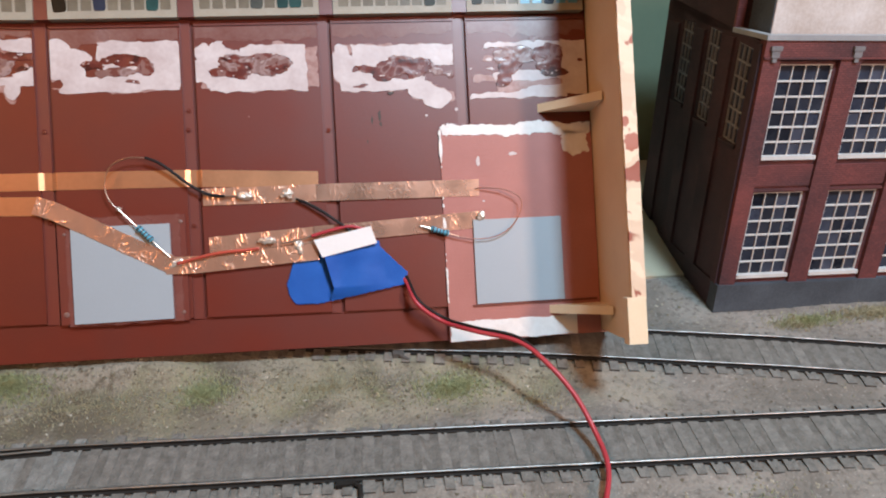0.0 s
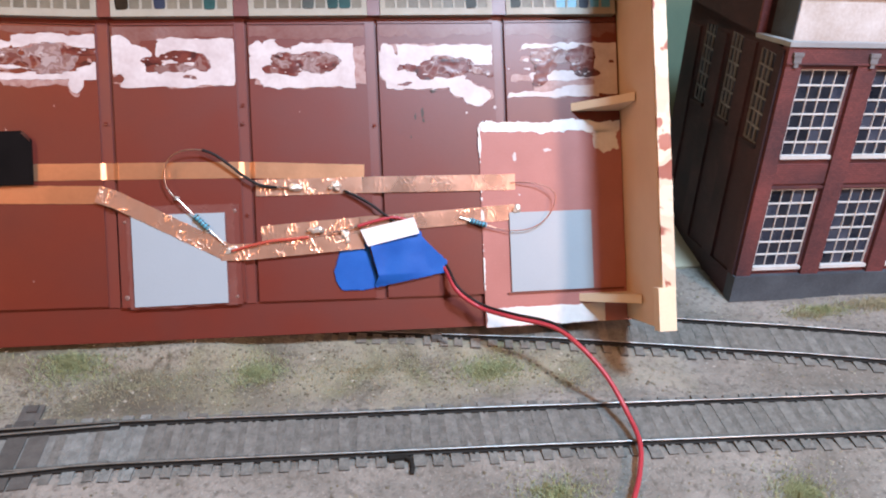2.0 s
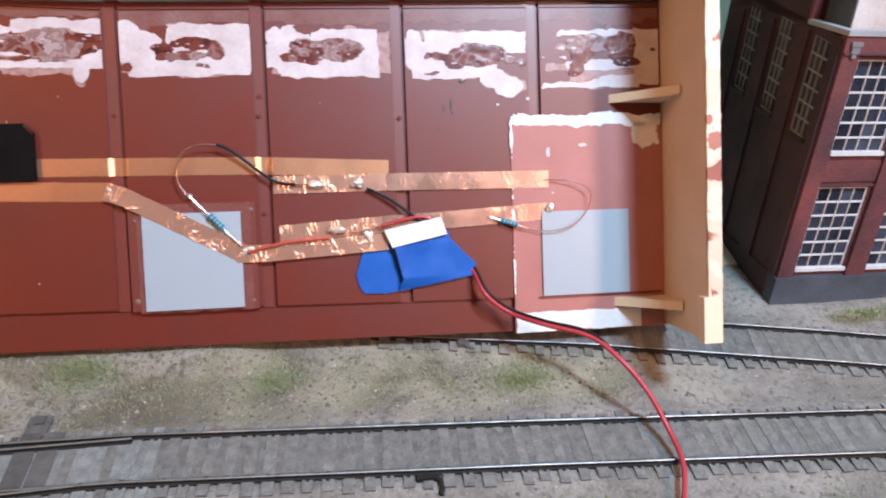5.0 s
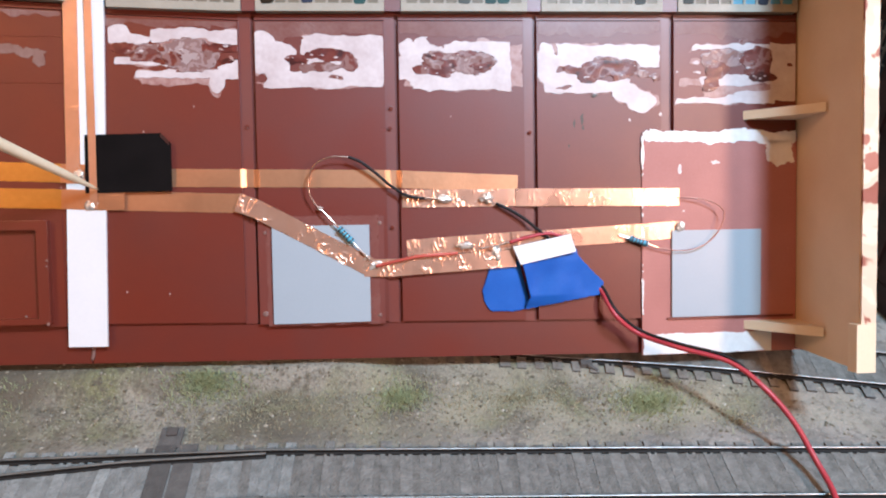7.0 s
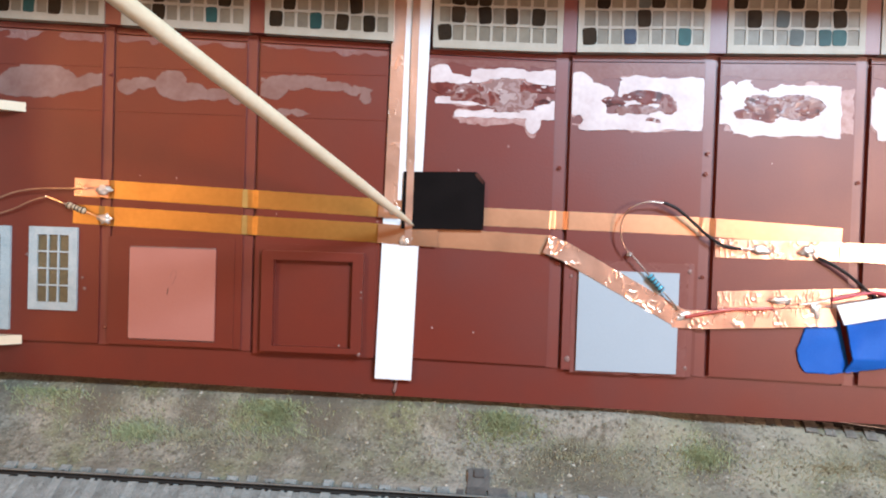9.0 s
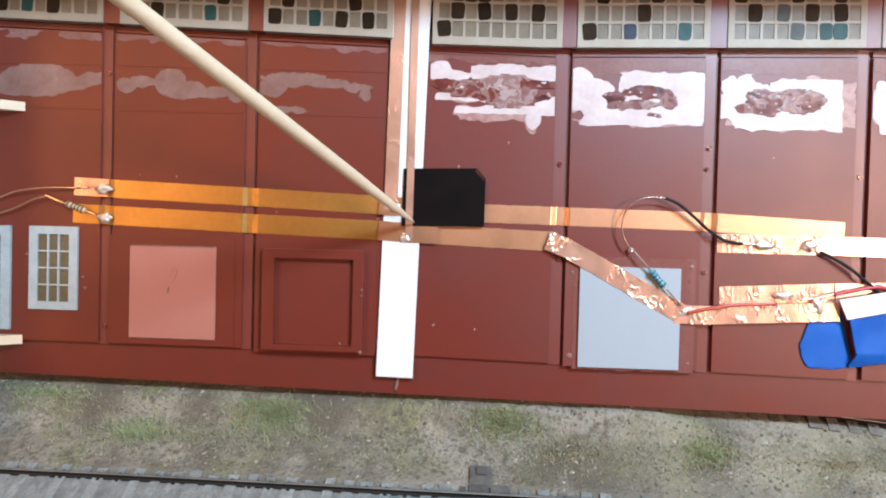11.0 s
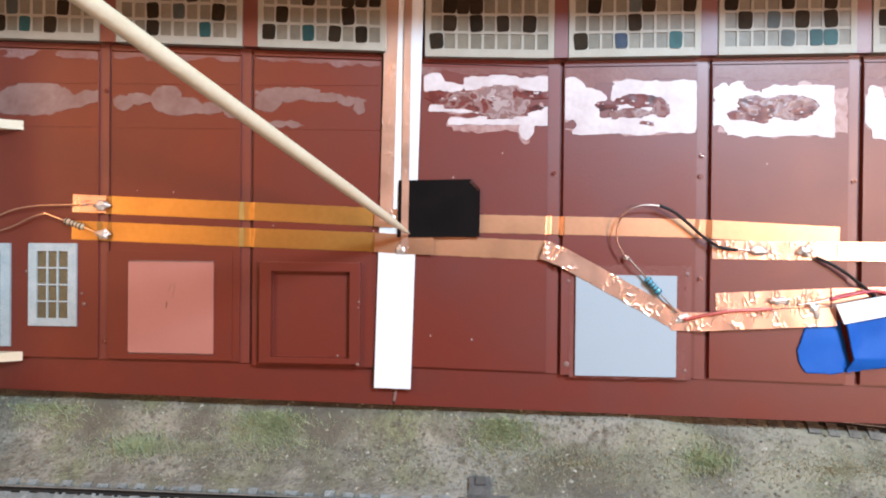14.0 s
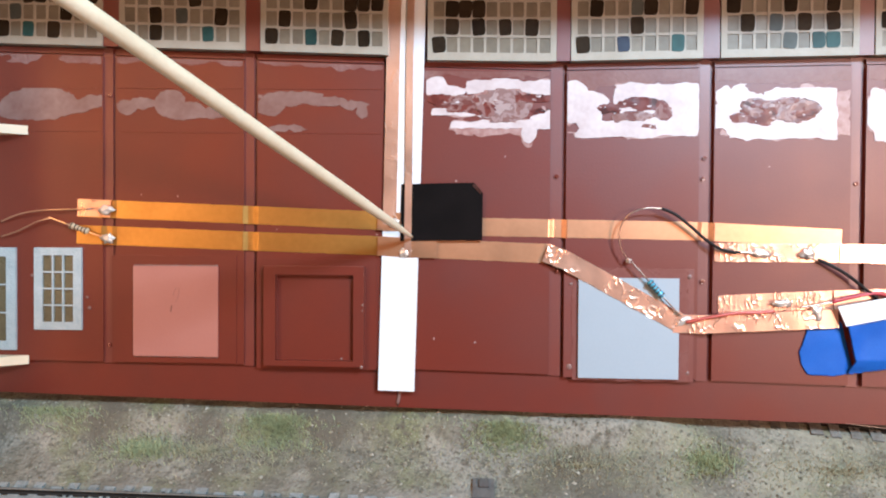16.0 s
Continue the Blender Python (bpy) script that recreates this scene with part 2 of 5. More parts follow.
CORNICE = material("grey_cornice_paint", (0.33, 0.35, 0.37), (0.25, 0.26, 0.28), rough=0.5, grain=1200, spread=120, bump=0.15)
SASH_WHITE = material("white_sash_paint", (0.68, 0.69, 0.70), (0.50, 0.49, 0.48), rough=0.5, grain=1200, spread=120, bump=0.1)
# dark glass with bluish reflections painted into its colour
GLAZING = material("reflection_tinted_glazing", (0.016, 0.021, 0.036), (0.048, 0.054, 0.075), rough=0.3, grain=200, spread=120, bump=0.02, hue=0.6, spec=0.12)
ROOFBOX = material("weathered_white_box", (0.63, 0.605, 0.60), (0.42, 0.36, 0.325), rough=0.6, grain=900, spread=70, bump=0.2)
BACKDROP = material("green_backdrop_paint", (0.150, 0.215, 0.150), (0.130, 0.188, 0.132), rough=0.8, grain=300, spread=6, bump=0.02)
BASEBOARD = material("tan_baseboard", (0.50, 0.44, 0.33), (0.43, 0.38, 0.28), rough=0.8, grain=900, spread=40, bump=0.1)
PLASTER = material("room_plaster", (0.32, 0.26, 0.20), (0.28, 0.225, 0.175), rough=0.9, grain=40, spread=3, bump=0.02)
BAMBOO = material("pale_bamboo", (0.74, 0.62, 0.45), (0.64, 0.52, 0.36), rough=0.55, grain=900, spread=120, bump=0.2)
TURNOUT_METAL = material("dark_turnout_metal", (0.125, 0.115, 0.108), (0.075, 0.070, 0.066), rough=0.6, metal=0.2, bump=0.2)

# ---------------------------------------------------------------- mesh helpers (millimetres)
MM = 0.001
ORIGIN = {}
LEAN = 30.98
_s, _c = math.sin(radians(LEAN)), math.cos(radians(LEAN))
# The shell's frame: x along the wall, y up the leaning wall, z out of it towards the viewer.
SHELL = Matrix(((1, 0, 0, 0), (0, _s, -_c, 0), (0, _c, _s, 0), (0, 0, 0, 1)))
FLAT = Matrix.Identity(4)
HOUSE = Matrix(((0.99989, 0.00336, 0.01418, 0.23354), (-0.00498, 0.99325, 0.11586, 0.02016), (-0.01370, -0.11592, 0.99316, 0.0), (0, 0, 0, 1)))


def moved(frame_matrix, at):
    return frame_matrix @ Matrix.Translation([v * MM for v in at])


def thing(name, label, category, at=(0, 0, 0), frame_matrix=FLAT, group="", kind=""):
    ob = new(name)
    ob.empty_display_size = 0.005
    ob.matrix_world = moved(frame_matrix, at)
    ORIGIN[ob] = Vector(at)
    return tagged(ob, label, category, group, kind)


def finish(name, bm, mat, org, smooth=False):
    bmesh.ops.recalc_face_normals(bm, faces=bm.faces)
    me = bpy.data.meshes.new(name)
    for v in bm.verts:
        v.co = (v.co - org) * MM
    bm.to_mesh(me)
    bm.free()
    for m in mat if isinstance(mat, (list, tuple)) else (mat,):
        me.materials.append(m)
    if smooth:
        me.shade_smooth()
    return me


def part(name, bm, mat, parent, label="", smooth=False):
    org = ORIGIN[parent]
    ob = new(name, finish(name, bm, mat, org, smooth))
    ob.parent = parent
    ORIGIN[ob] = org
    return tagged(ob, label)


def single(name, bm, mat, label, category, at=(0, 0, 0), frame_matrix=FLAT, group="", kind="", smooth=False):
    ob = new(name, finish(name, bm, mat, Vector(at), smooth))
    ob.matrix_world = moved(frame_matrix, at)
    ORIGIN[ob] = Vector(at)
    return tagged(ob, label, category, group, kind)


def prism(bm, pts, z0, z1):
    """A plate with the outline pts (x, y) between the heights z0 and z1."""
    low = [bm.verts.new((x, y, z0)) for x, y in pts]
    top = [bm.verts.new((x, y, z1)) for x, y in pts]
    bm.faces.new(low[::-1])
    bm.faces.new(top)
    for i in range(len(pts)):
        j = (i + 1) % len(pts)
        bm.faces.new((low[i], low[j], top[j], top[i]))
    return bm


def box(bm, x0, x1, y0, y1, z0, z1):
    return prism(bm, [(x0, y0), (x1, y0), (x1, y1), (x0, y1)], z0, z1)


def rounded(bm, width=0.2, segments=2):
    bmesh.ops.bevel(bm, geom=[e for e in bm.edges if len(e.link_faces) == 2 and e.calc_face_angle(0) > 0.5], offset=width, segments=segments, affect="EDGES", clamp_overlap=True)
    return bm


def plate(x0, x1, y0, y1, z0, z1, edge=0.15):
    return rounded(box(bmesh.new(), x0, x1, y0, y1, z0, z1), edge)


def curve_through(pts, steps=6):
    """A smooth line through the points."""
    pts = [Vector(p) for p in pts]
    out = []
    for i in range(len(pts) - 1):
        a, b, c, d = pts[max(i - 1, 0)], pts[i], pts[i + 1], pts[min(i + 2, len(pts) - 1)]
        for k in range(steps):
            t = k / steps
            out.append(0.5 * (2 * b + (c - a) * t + (2 * a - 5 * b + 4 * c - d) * t * t + (3 * b - a - 3 * c + d) * t ** 3))
    return out + [pts[-1]]


def tube(bm, pts, r, sides=8, taper=None):
    pts = [Vector(p) for p in pts]
    rings, side = [], None
    for i, p in enumerate(pts):
        way = (pts[min(i + 1, len(pts) - 1)] - pts[max(i - 1, 0)]).normalized()
        side = way.orthogonal().normalized() if side is None else (side - way * side.dot(way)).normalized()
        up = way.cross(side)
        rad = taper(i / (len(pts) - 1)) * r if taper else r
        rings.append([bm.verts.new(p + rad * (math.cos(2 * math.pi * k / sides) * side + math.sin(2 * math.pi * k / sides) * up)) for k in range(sides)])
    for a, b in zip(rings, rings[1:]):
        for k in range(sides):
            bm.faces.new((a[k], a[(k + 1) % sides], b[(k + 1) % sides], b[k]))
    bm.faces.new(rings[0][::-1])
    bm.faces.new(rings[-1])
    return bm


def blob(bm, x, y, z, rx, ry, rz, rough=0.25, seed=0):
    made = bmesh.ops.create_icosphere(bm, subdivisions=3, radius=1.0)["verts"]
    for v in made:
        k = 1 + rough * noise.noise(v.co * 1.7 + Vector((seed * 3.1, seed * 1.7, 0)))
        v.co = Vector((x + v.co.x * rx * k, y + v.co.y * ry * k, z + v.co.z * rz * k))
    return bm


def contour(bm, inside, x0, x1, y0, y1, step, z0, z1):
    """A thin skin over all places where inside(x, y) is above zero, with a smooth outline and an edge down to z0."""
    nx, ny = int((x1 - x0) / step) + 1, int((y1 - y0) / step) + 1
    val = [[inside(x0 + i * step, y0 + j * step) for j in range(ny)] for i in range(nx)]
    seen = {}

    def vert(key, x, y):
        if key not in seen:
            seen[key] = bm.verts.new((x, y, z1))
        return seen[key]

    for i in range(nx - 1):
        for j in range(ny - 1):
            ring = [(i, j), (i + 1, j), (i + 1, j + 1), (i, j + 1)]
            vs, cut = [], []
            for k in range(4):
                a, b = ring[k], ring[(k + 1) % 4]
                va, vb = val[a[0]][a[1]], val[b[0]][b[1]]
                if va > 0:
                    vs.append(vert(a, x0 + a[0] * step, y0 + a[1] * step))
                if (va > 0) != (vb > 0):
                    t = va / (va - vb)
                    v = vert(tuple(sorted((a, b))), x0 + (a[0] + t * (b[0] - a[0])) * step, y0 + (a[1] + t * (b[1] - a[1])) * step)
                    vs.append(v)
                    cut.append(v)
            if len(vs) >= 3 and len(set(vs)) == len(vs):
                try:
                    bm.faces.new(vs)
                except ValueError:
                    continue
    edges = [e for e in bm.edges if len(e.link_faces) == 1]
    low = {}
    for e in edges:
        for v in e.verts:
            if v not in low:
                low[v] = bm.verts.new((v.co.x, v.co.y, z0))
    for e in edges:
        a, b = e.verts
        bm.faces.new((a, b, low[b], low[a]))
    return bm


def lattice(bm, xs, ys, solid, z0, z1, place=None):
    """One joined plate over the lines xs and ys that keeps the fields (i, j) for which solid(i, j) holds; place lays a corner out."""
    place = place or (lambda x, y, z: (x, y, z))
    seen = {}

    def vert(i, j, z):
        if (i, j, z) not in seen:
            seen[i, j, z] = bm.verts.new(place(xs[i], ys[j], z))
        return seen[i, j, z]

    def filled(i, j):
        return 0 <= i < len(xs) - 1 and 0 <= j < len(ys) - 1 and solid(i, j)

    for i in range(len(xs) - 1):
        for j in range(len(ys) - 1):
            if not filled(i, j):
                continue
            for z in (z0, z1):
                bm.faces.new([vert(a, b, z) for a, b in ((i, j), (i + 1, j), (i + 1, j + 1), (i, j + 1))])
            for (di, dj), (a, b) in (((-1, 0), ((i, j), (i, j + 1))), ((1, 0), ((i + 1, j), (i + 1, j + 1))), ((0, -1), ((i, j), (i + 1, j))), ((0, 1), ((i, j + 1), (i + 1, j + 1)))):
                if not filled(i + di, j + dj):
                    bm.faces.new((vert(*a, z0), vert(*b, z0), vert(*b, z1), vert(*a, z1)))
    return bm


def bars(lo, hi, n, rim, bar):
    """The lines of a frame from lo to hi with n fields, its rim and its bars: bars lie between even and odd lines."""
    out = [lo, lo + rim]
    for k in range(1, n):
        mid = lo + rim + (hi - lo - 2 * rim) * k / n
        out += [mid - bar / 2, mid + bar / 2]
    return out + [hi - rim, hi]


def is_bar(i, j):
    return i % 2 == 0 or j % 2 == 0


def near_box(x, y, x0, x1, y0, y1):
    """How far inside a box a place is (negative outside)."""
    return min(x - x0, x1 - x, y - y0, y1 - y)


def near_oval(x, y, cx, cy, rx, ry):
    return (1 - math.hypot((x - cx) / rx, (y - cy) / ry)) * min(rx, ry)


def fray(x, y, size, amount, seed=0):
    return amount * noise.noise(Vector((x / size, y / size, seed * 7.3))) + 0.4 * amount * noise.noise(Vector((x / size * 3.1, y / size * 3.1, seed * 3.7 + 5)))


def ribbon(bm, pts, width, z, thick=0.12, crease=0.0, step=0.8, seed=0, follow=None):
    """A strip of foil along pts (x, y), creased by that many millimetres; follow(x) is how far it sinks into what lies below."""
    line = [Vector(p) for p in pts]
    rows = []
    for a, b in zip(line, line[1:]):
        n = max(1, int((b - a).length / step))
        rows += [(a.lerp(b, k / n), (b - a).normalized()) for k in range(n)]
    rows.append((line[-1], (line[-1] - line[-2]).normalized()))
    across = 17
    top, low = [], []
    for p, way in rows:
        side = Vector((-way.y, way.x))
        tr, lr = [], []
        for k in range(across):
            q = p + side * width * (k / (across - 1) - 0.5)
            wob = crease * (0.9 * noise.noise(Vector((q.x / 5.0, q.y / 8.0, seed))) + 1.5 * min(1.0, max(0.0, 2.5 * noise.noise(Vector((q.x / 5.0, q.y / 5.0, seed + 30))) + 0.25)) * max(0.0, 1 - 6.5 * abs(noise.noise(Vector((q.x / 1.7, q.y / 2.8, seed + 9))))))
            edge = 0.12 * noise.noise(Vector((q.x / 3.0, seed, 4.0)))
            sunk = z - (follow(q.x) if follow else 0.0)
            tr.append(bm.verts.new((q.x, q.y + edge, sunk + thick + max(wob, -thick * 0.8))))
            lr.append(bm.verts.new((q.x, q.y + edge, sunk)))
        top.append(tr)
        low.append(lr)
    for i in range(len(rows) - 1):
        for k in range(across - 1):
            bm.faces.new((top[i][k], top[i + 1][k], top[i + 1][k + 1], top[i][k + 1]))
        for k in (0, across - 1):
            bm.faces.new((low[i][k], low[i + 1][k], top[i + 1][k], top[i][k]))
    for i in (0, len(rows) - 1):
        for k in range(across - 1):
            bm.faces.new((low[i][k], low[i][k + 1], top[i][k + 1], top[i][k]))
    return bm


def shared(name, me, parent, x, y, z, turn=0.0, sx=1.0, sy=1.0, sz=1.0):
    """One more piece with the mesh me, under parent, at a place in the parent's millimetres."""
    ob = new(name, me)
    ob.parent = parent
    o = ORIGIN[parent]
    ob.matrix_local = Matrix.LocRotScale(((x - o.x) * MM, (y - o.y) * MM, (z - o.z) * MM), Euler((0, 0, turn)), (sx, sy, sz))
    return ob


def piece_mesh(name, bm, mat):
    return finish(name, bm, mat, Vector((0, 0, 0)))


def line_at(x, *knots):
    """The height at x of a line through the knots (x, y)."""
    for (xa, ya), (xb, yb) in zip(knots, knots[1:]):
        if x <= xb or (xb, yb) == knots[-1]:
            return ya + (yb - ya) * (x - xa) / (xb - xa)

# ---------------------------------------------------------------- setting: room, layout board, backdrop
def track_gap(x, y):
    """How far a place is from the middle of the nearest track."""
    return min(abs(y - front_mid(x)), abs(y - back_mid(x)) if x > 44 else 99)


def front_mid(x):
    return line_at(x, (-600, -32.0), (-150, -33.6), (0, -35.2), (120, -41.6), (242, -48.9), (700, -77.0))


def back_mid(x):
    return line_at(x, (40, 26.0), (60, 23.2), (107, 16.0), (150, 9.6), (200, -0.3), (245, -9.2), (290, -19.5), (700, -118.0))


def bank_height(x):
    """How high the dirt is banked up against the foot of the leaning wall."""
    return max(0.0, line_at(x, (-230, 0.0), (-210, 5.5), (22, 5.5), (50, 1.4), (90, 0.5), (132, 0.0), (3000, 0.0)))


def ground_height(x, y):
    z = 0.9 * noise.noise(Vector((x / 26, y / 26, 0))) + 0.45 * noise.noise(Vector((x / 6, y / 6, 3))) + 0.42 * noise.noise(Vector((x / 2.1, y / 2.1, 7)))
    k = min(1.0, max(0.0, (track_gap(x, y) - 11) / 10))
    bank = min(1.0, max(0.0, (y + 3.0) / 8.5))
    return -0.35 + 0.75 * max(0.0, 1 - abs(track_gap(x, y) - 13.0) / 4.5) + z * (0.25 + 0.75 * k) + bank_height(x) * bank * bank * (3 - 2 * bank)


def grid_axis(lo, fine_lo, fine_hi, hi, fine, coarse):
    out, v = [], lo
    while v < hi:
        out.append(v)
        v += fine if fine_lo <= v < fine_hi else coarse
    return out + [hi]


def ground():
    bm = bmesh.new()
    xs, ys = grid_axis(-900, -210, 330, 1100, 1.3, 30), grid_axis(-520, -100, 46, 46, 1.3, 20)
    vs = [[bm.verts.new((x, y, ground_height(x, y))) for y in ys] for x in xs]
    for i in range(len(xs) - 1):
        for j in range(len(ys) - 1):
            bm.faces.new((vs[i][j], vs[i + 1][j], vs[i + 1][j + 1], vs[i][j + 1]))
    single("ground", bm, DIRT_GROUND, "grey-brown textured dirt scenery of the model railway", "ground", kind="structure", smooth=True)


def dirt_material():
    """Dirt with mossy and sandy zones and dark cinders."""
    m = bpy.data.materials.new("layout_dirt")
    m.use_nodes = True
    n, li = m.node_tree.nodes, m.node_tree.links
    bsdf = n["Principled BSDF"]
    tc = n.new("ShaderNodeTexCoord")

    def noise_tex(scale, detail=5.0):
        t = n.new("ShaderNodeTexNoise")
        t.inputs["Scale"].default_value, t.inputs["Detail"].default_value = scale, detail
        li.new(tc.outputs["Object"], t.inputs["Vector"])
        return t.outputs["Fac"]

    def ramp(fac, lo, hi):
        r = n.new("ShaderNodeMapRange")
        r.inputs["From Min"].default_value, r.inputs["From Max"].default_value = lo, hi
        li.new(fac, r.inputs["Value"])
        return r.outputs[0]

    def mix(fac, a, b):
        x = n.new("ShaderNodeMix")
        x.data_type = "RGBA"
        li.new(fac, x.inputs["Factor"])
        for key, v in (("A", a), ("B", b)):
            if isinstance(v, tuple):
                x.inputs[key].default_value = (*v, 1)
            else:
                li.new(v, x.inputs[key])
        return x.outputs["Result"]

    soil = mix(ramp(noise_tex(38), 0.40, 0.60), (0.275, 0.252, 0.208), (0.150, 0.136, 0.106))
    sandy = mix(ramp(noise_tex(55, 6), 0.50, 0.66), soil, (0.320, 0.288, 0.235))
    mossy = mix(ramp(noise_tex(44, 7), 0.45, 0.62), sandy, (0.185, 0.185, 0.105))
    speck = mix(ramp(noise_tex(1500, 3), 0.56, 0.80), mossy, (0.36, 0.335, 0.275))
    dark = mix(ramp(noise_tex(850, 5), 0.50, 0.74), speck, (0.095, 0.083, 0.066))
    crumb = mix(ramp(noise_tex(330, 8), 0.52, 0.70), dark, (0.120, 0.104, 0.080))
    pale = mix(ramp(noise_tex(700, 6), 0.64, 0.76), crumb, (0.32, 0.292, 0.240))
    brown = mix(ramp(noise_tex(30, 6), 0.48, 0.62), pale, (0.125, 0.109, 0.083))
    sand = mix(ramp(noise_tex(48, 6), 0.42, 0.64), pale, (0.325, 0.296, 0.224))
    # bare trodden earth away from the littered strip before the shell
    bare = mix(ramp(noise_tex(26, 7), 0.40, 0.62), (0.292, 0.266, 0.240), (0.172, 0.156, 0.138))
    bare = mix(ramp(noise_tex(420, 6), 0.50, 0.72), bare, (0.135, 0.121, 0.106))
    bare = mix(ramp(noise_tex(1100, 3), 0.62, 0.76), bare, (0.400, 0.370, 0.345))
    split = n.new("ShaderNodeSeparateXYZ")
    wander = n.new("ShaderNodeVectorMath")
    wander.operation = "MULTIPLY_ADD"
    soft = n.new("ShaderNodeTexNoise")
    soft.inputs["Scale"].default_value, soft.inputs["Detail"].default_value = 40, 4
    li.new(tc.outputs["Object"], soft.inputs["Vector"])
    li.new(soft.outputs["Color"], wander.inputs[0])
    wander.inputs[1].default_value = (0.05, 0.022, 0)
    li.new(tc.outputs["Object"], wander.inputs[2])
    li.new(wander.outputs[0], split.inputs[0])
    east, front = ramp(split.outputs["X"], 0.175, 0.225), ramp(split.outputs["Y"], -0.006, -0.022)
    both = n.new("ShaderNodeMath")
    both.operation = "MAXIMUM"
    li.new(east, both.inputs[0])
    li.new(front, both.inputs[1])
    # sand starts eastwards; its paler tone also stands in for the lamp's falloff
    litter = mix(ramp(split.outputs["X"], 0.03, 0.085), brown, sand)
    li.new(mix(both.outputs[0], litter, bare), bsdf.inputs["Base Color"])
    bsdf.inputs["Roughness"].default_value = 0.95
    bsdf.inputs["Specular IOR Level"].default_value = 0.2
    bp = n.new("ShaderNodeBump")
    bp.inputs["Strength"].default_value, bp.inputs["Distance"].default_value = 0.8, 0.0008
    li.new(noise_tex(900, 9), bp.inputs["Height"])
    li.new(bp.outputs[0], bsdf.inputs["Normal"])
    return m


DIRT_GROUND = dirt_material()
BALLAST_PALE = material("pale_grey_ballast", (0.265, 0.272, 0.262), (0.135, 0.137, 0.130), rough=0.9, grain=1800, spread=260, bump=0.9)
BALLAST = material("fine_grey_ballast", (0.205, 0.198, 0.182), (0.100, 0.095, 0.086), rough=0.9, grain=1800, spread=260, bump=0.9)
ground()
board = bmesh.new()
prof = [(46.5, -3), (46.5, 0.6), (62, 2.2), (100, 7.5), (148, 9.0), (148, -3)]
ends = [[board.verts.new((x, y, z)) for y, z in prof] for x in (-900, 1100)]
board.faces.new(ends[0]), board.faces.new(ends[1])
for k in range(len(prof)):
    board.faces.new((ends[0][k], ends[0][(k + 1) % len(prof)], ends[1][(k + 1) % len(prof)], ends[1][k]))
single("baseboard_sheet", board, BASEBOARD, "bare tan board behind the scenery", "board", kind="structure")
single("backdrop", box(bmesh.new(), -900, 1100, 150, 158, -60, 900), BACKDROP, "plain muted green painted backdrop behind the layout", "backdrop", kind="structure")
single("layout_table", box(bmesh.new(), -900, 1100, -520, 148, -60, -4), MDF, "plain board table under the layout", "table", kind="structure")
single("floor", box(bmesh.new(), -1000, 1200, -1300, 220, -790, -760), PLASTER, "plain room floor", "floor", kind="structure")
single("ceiling", box(bmesh.new(), -1000, 1200, -1300, 220, 1330, 1360), PLASTER, "plain pale ceiling", "ceiling", kind="structure")
single("wall_north", box(bmesh.new(), -1000, 1200, 220, 260, -760, 1330), PLASTER, "plain pale room wall", "wall", kind="structure")
single("wall_south", box(bmesh.new(), -1000, 1200, -1340, -1300, -760, 1330), PLASTER, "plain pale room wall", "wall", kind="structure")
single("wall_west", box(bmesh.new(), -1040, -1000, -1300, 220, -760, 1330), PLASTER, "plain pale room wall", "wall", kind="structure")
single("wall_east", box(bmesh.new(), 1200, 1240, -1300, 220, -760, 1330), PLASTER, "plain pale room wall", "wall", kind="structure")


# ---------------------------------------------------------------- the leaning factory shell
def foot(x):
    return line_at(x, (-230, 14.0), (-59, 11.0), (178, 7.3), (220, 6.8))


def panel_foot(x):
    return line_at(x, (-230, 24.8), (-69, 24.2), (-51, 23.8), (123, 20.3), (200, 19.5))


def sill(x):
    return line_at(x, (-230, 131.6), (-190, 130.0), (-62, 124.8), (-49, 123.0), (-12, 122.2), (178, 124.2), (200, 124.4))


TOP = 156.0
shell = thing("factory_shell", "oxide-red plastic model factory shell leaning back, open side showing", "model building", (0, 10, 0), SHELL)


def quad(u0, u1, low, high):
    return [(u0, low(u0)), (u1, low(u1)), (u1, high(u1)), (u0, high(u0))]


# two wall modules, split by the joint under the white strip; the outer side has a deep footing that carries the lean
part("wall_panel", prism(bmesh.new(), [(-57.3, foot(-57.3)), (185, foot(185)), (185, TOP), (-57.3, TOP)], -3.0, -0.5), OXIDE_RIB, shell)
part("wall_panel", prism(bmesh.new(), [(-206, foot(-206)), (-57.7, foot(-57.7)), (-57.7, TOP), (-206, TOP)], -3.0, -0.5), OXIDE_RIB, shell)
part("footing", prism(bmesh.new(), [(-206, foot(-206) + 0.5), (185, foot(185) + 0.5), (185, 22), (-206, 26)], -19.5, -3.1), OXIDE_RIB, shell)
# out-of-view strip added to throw shade across the window band
part("roof_board", rounded(box(bmesh.new(), -206, 185, TOP, TOP + 4, -3, 50), 0.3), MDF, shell, "unseen tan board strip added to shade the windows")

BAYS = [(-203.5, -156.2), (-151.8, -108.4), (-104.0, -62.2), (-57.0, -8.8), (-3.8, 37.6), (42.2, 83.8), (88.2, 131.2), (135.6, 179.6)]
for b, (u0, u1) in enumerate(BAYS):
    part("bay_panel", rounded(prism(bmesh.new(), quad(u0, u1, panel_foot, lambda x: sill(x) - 2.6), -0.6, 1.0), 0.4, 2), OXIDE, shell)
    # the ledge under the window
    part("window_ledge", rounded(prism(bmesh.new(), quad(u0, u1, lambda x: sill(x) - 2.2, lambda x: sill(x) - 0.5), -0.6, 0.6), 0.15, 1), OXIDE, shell)

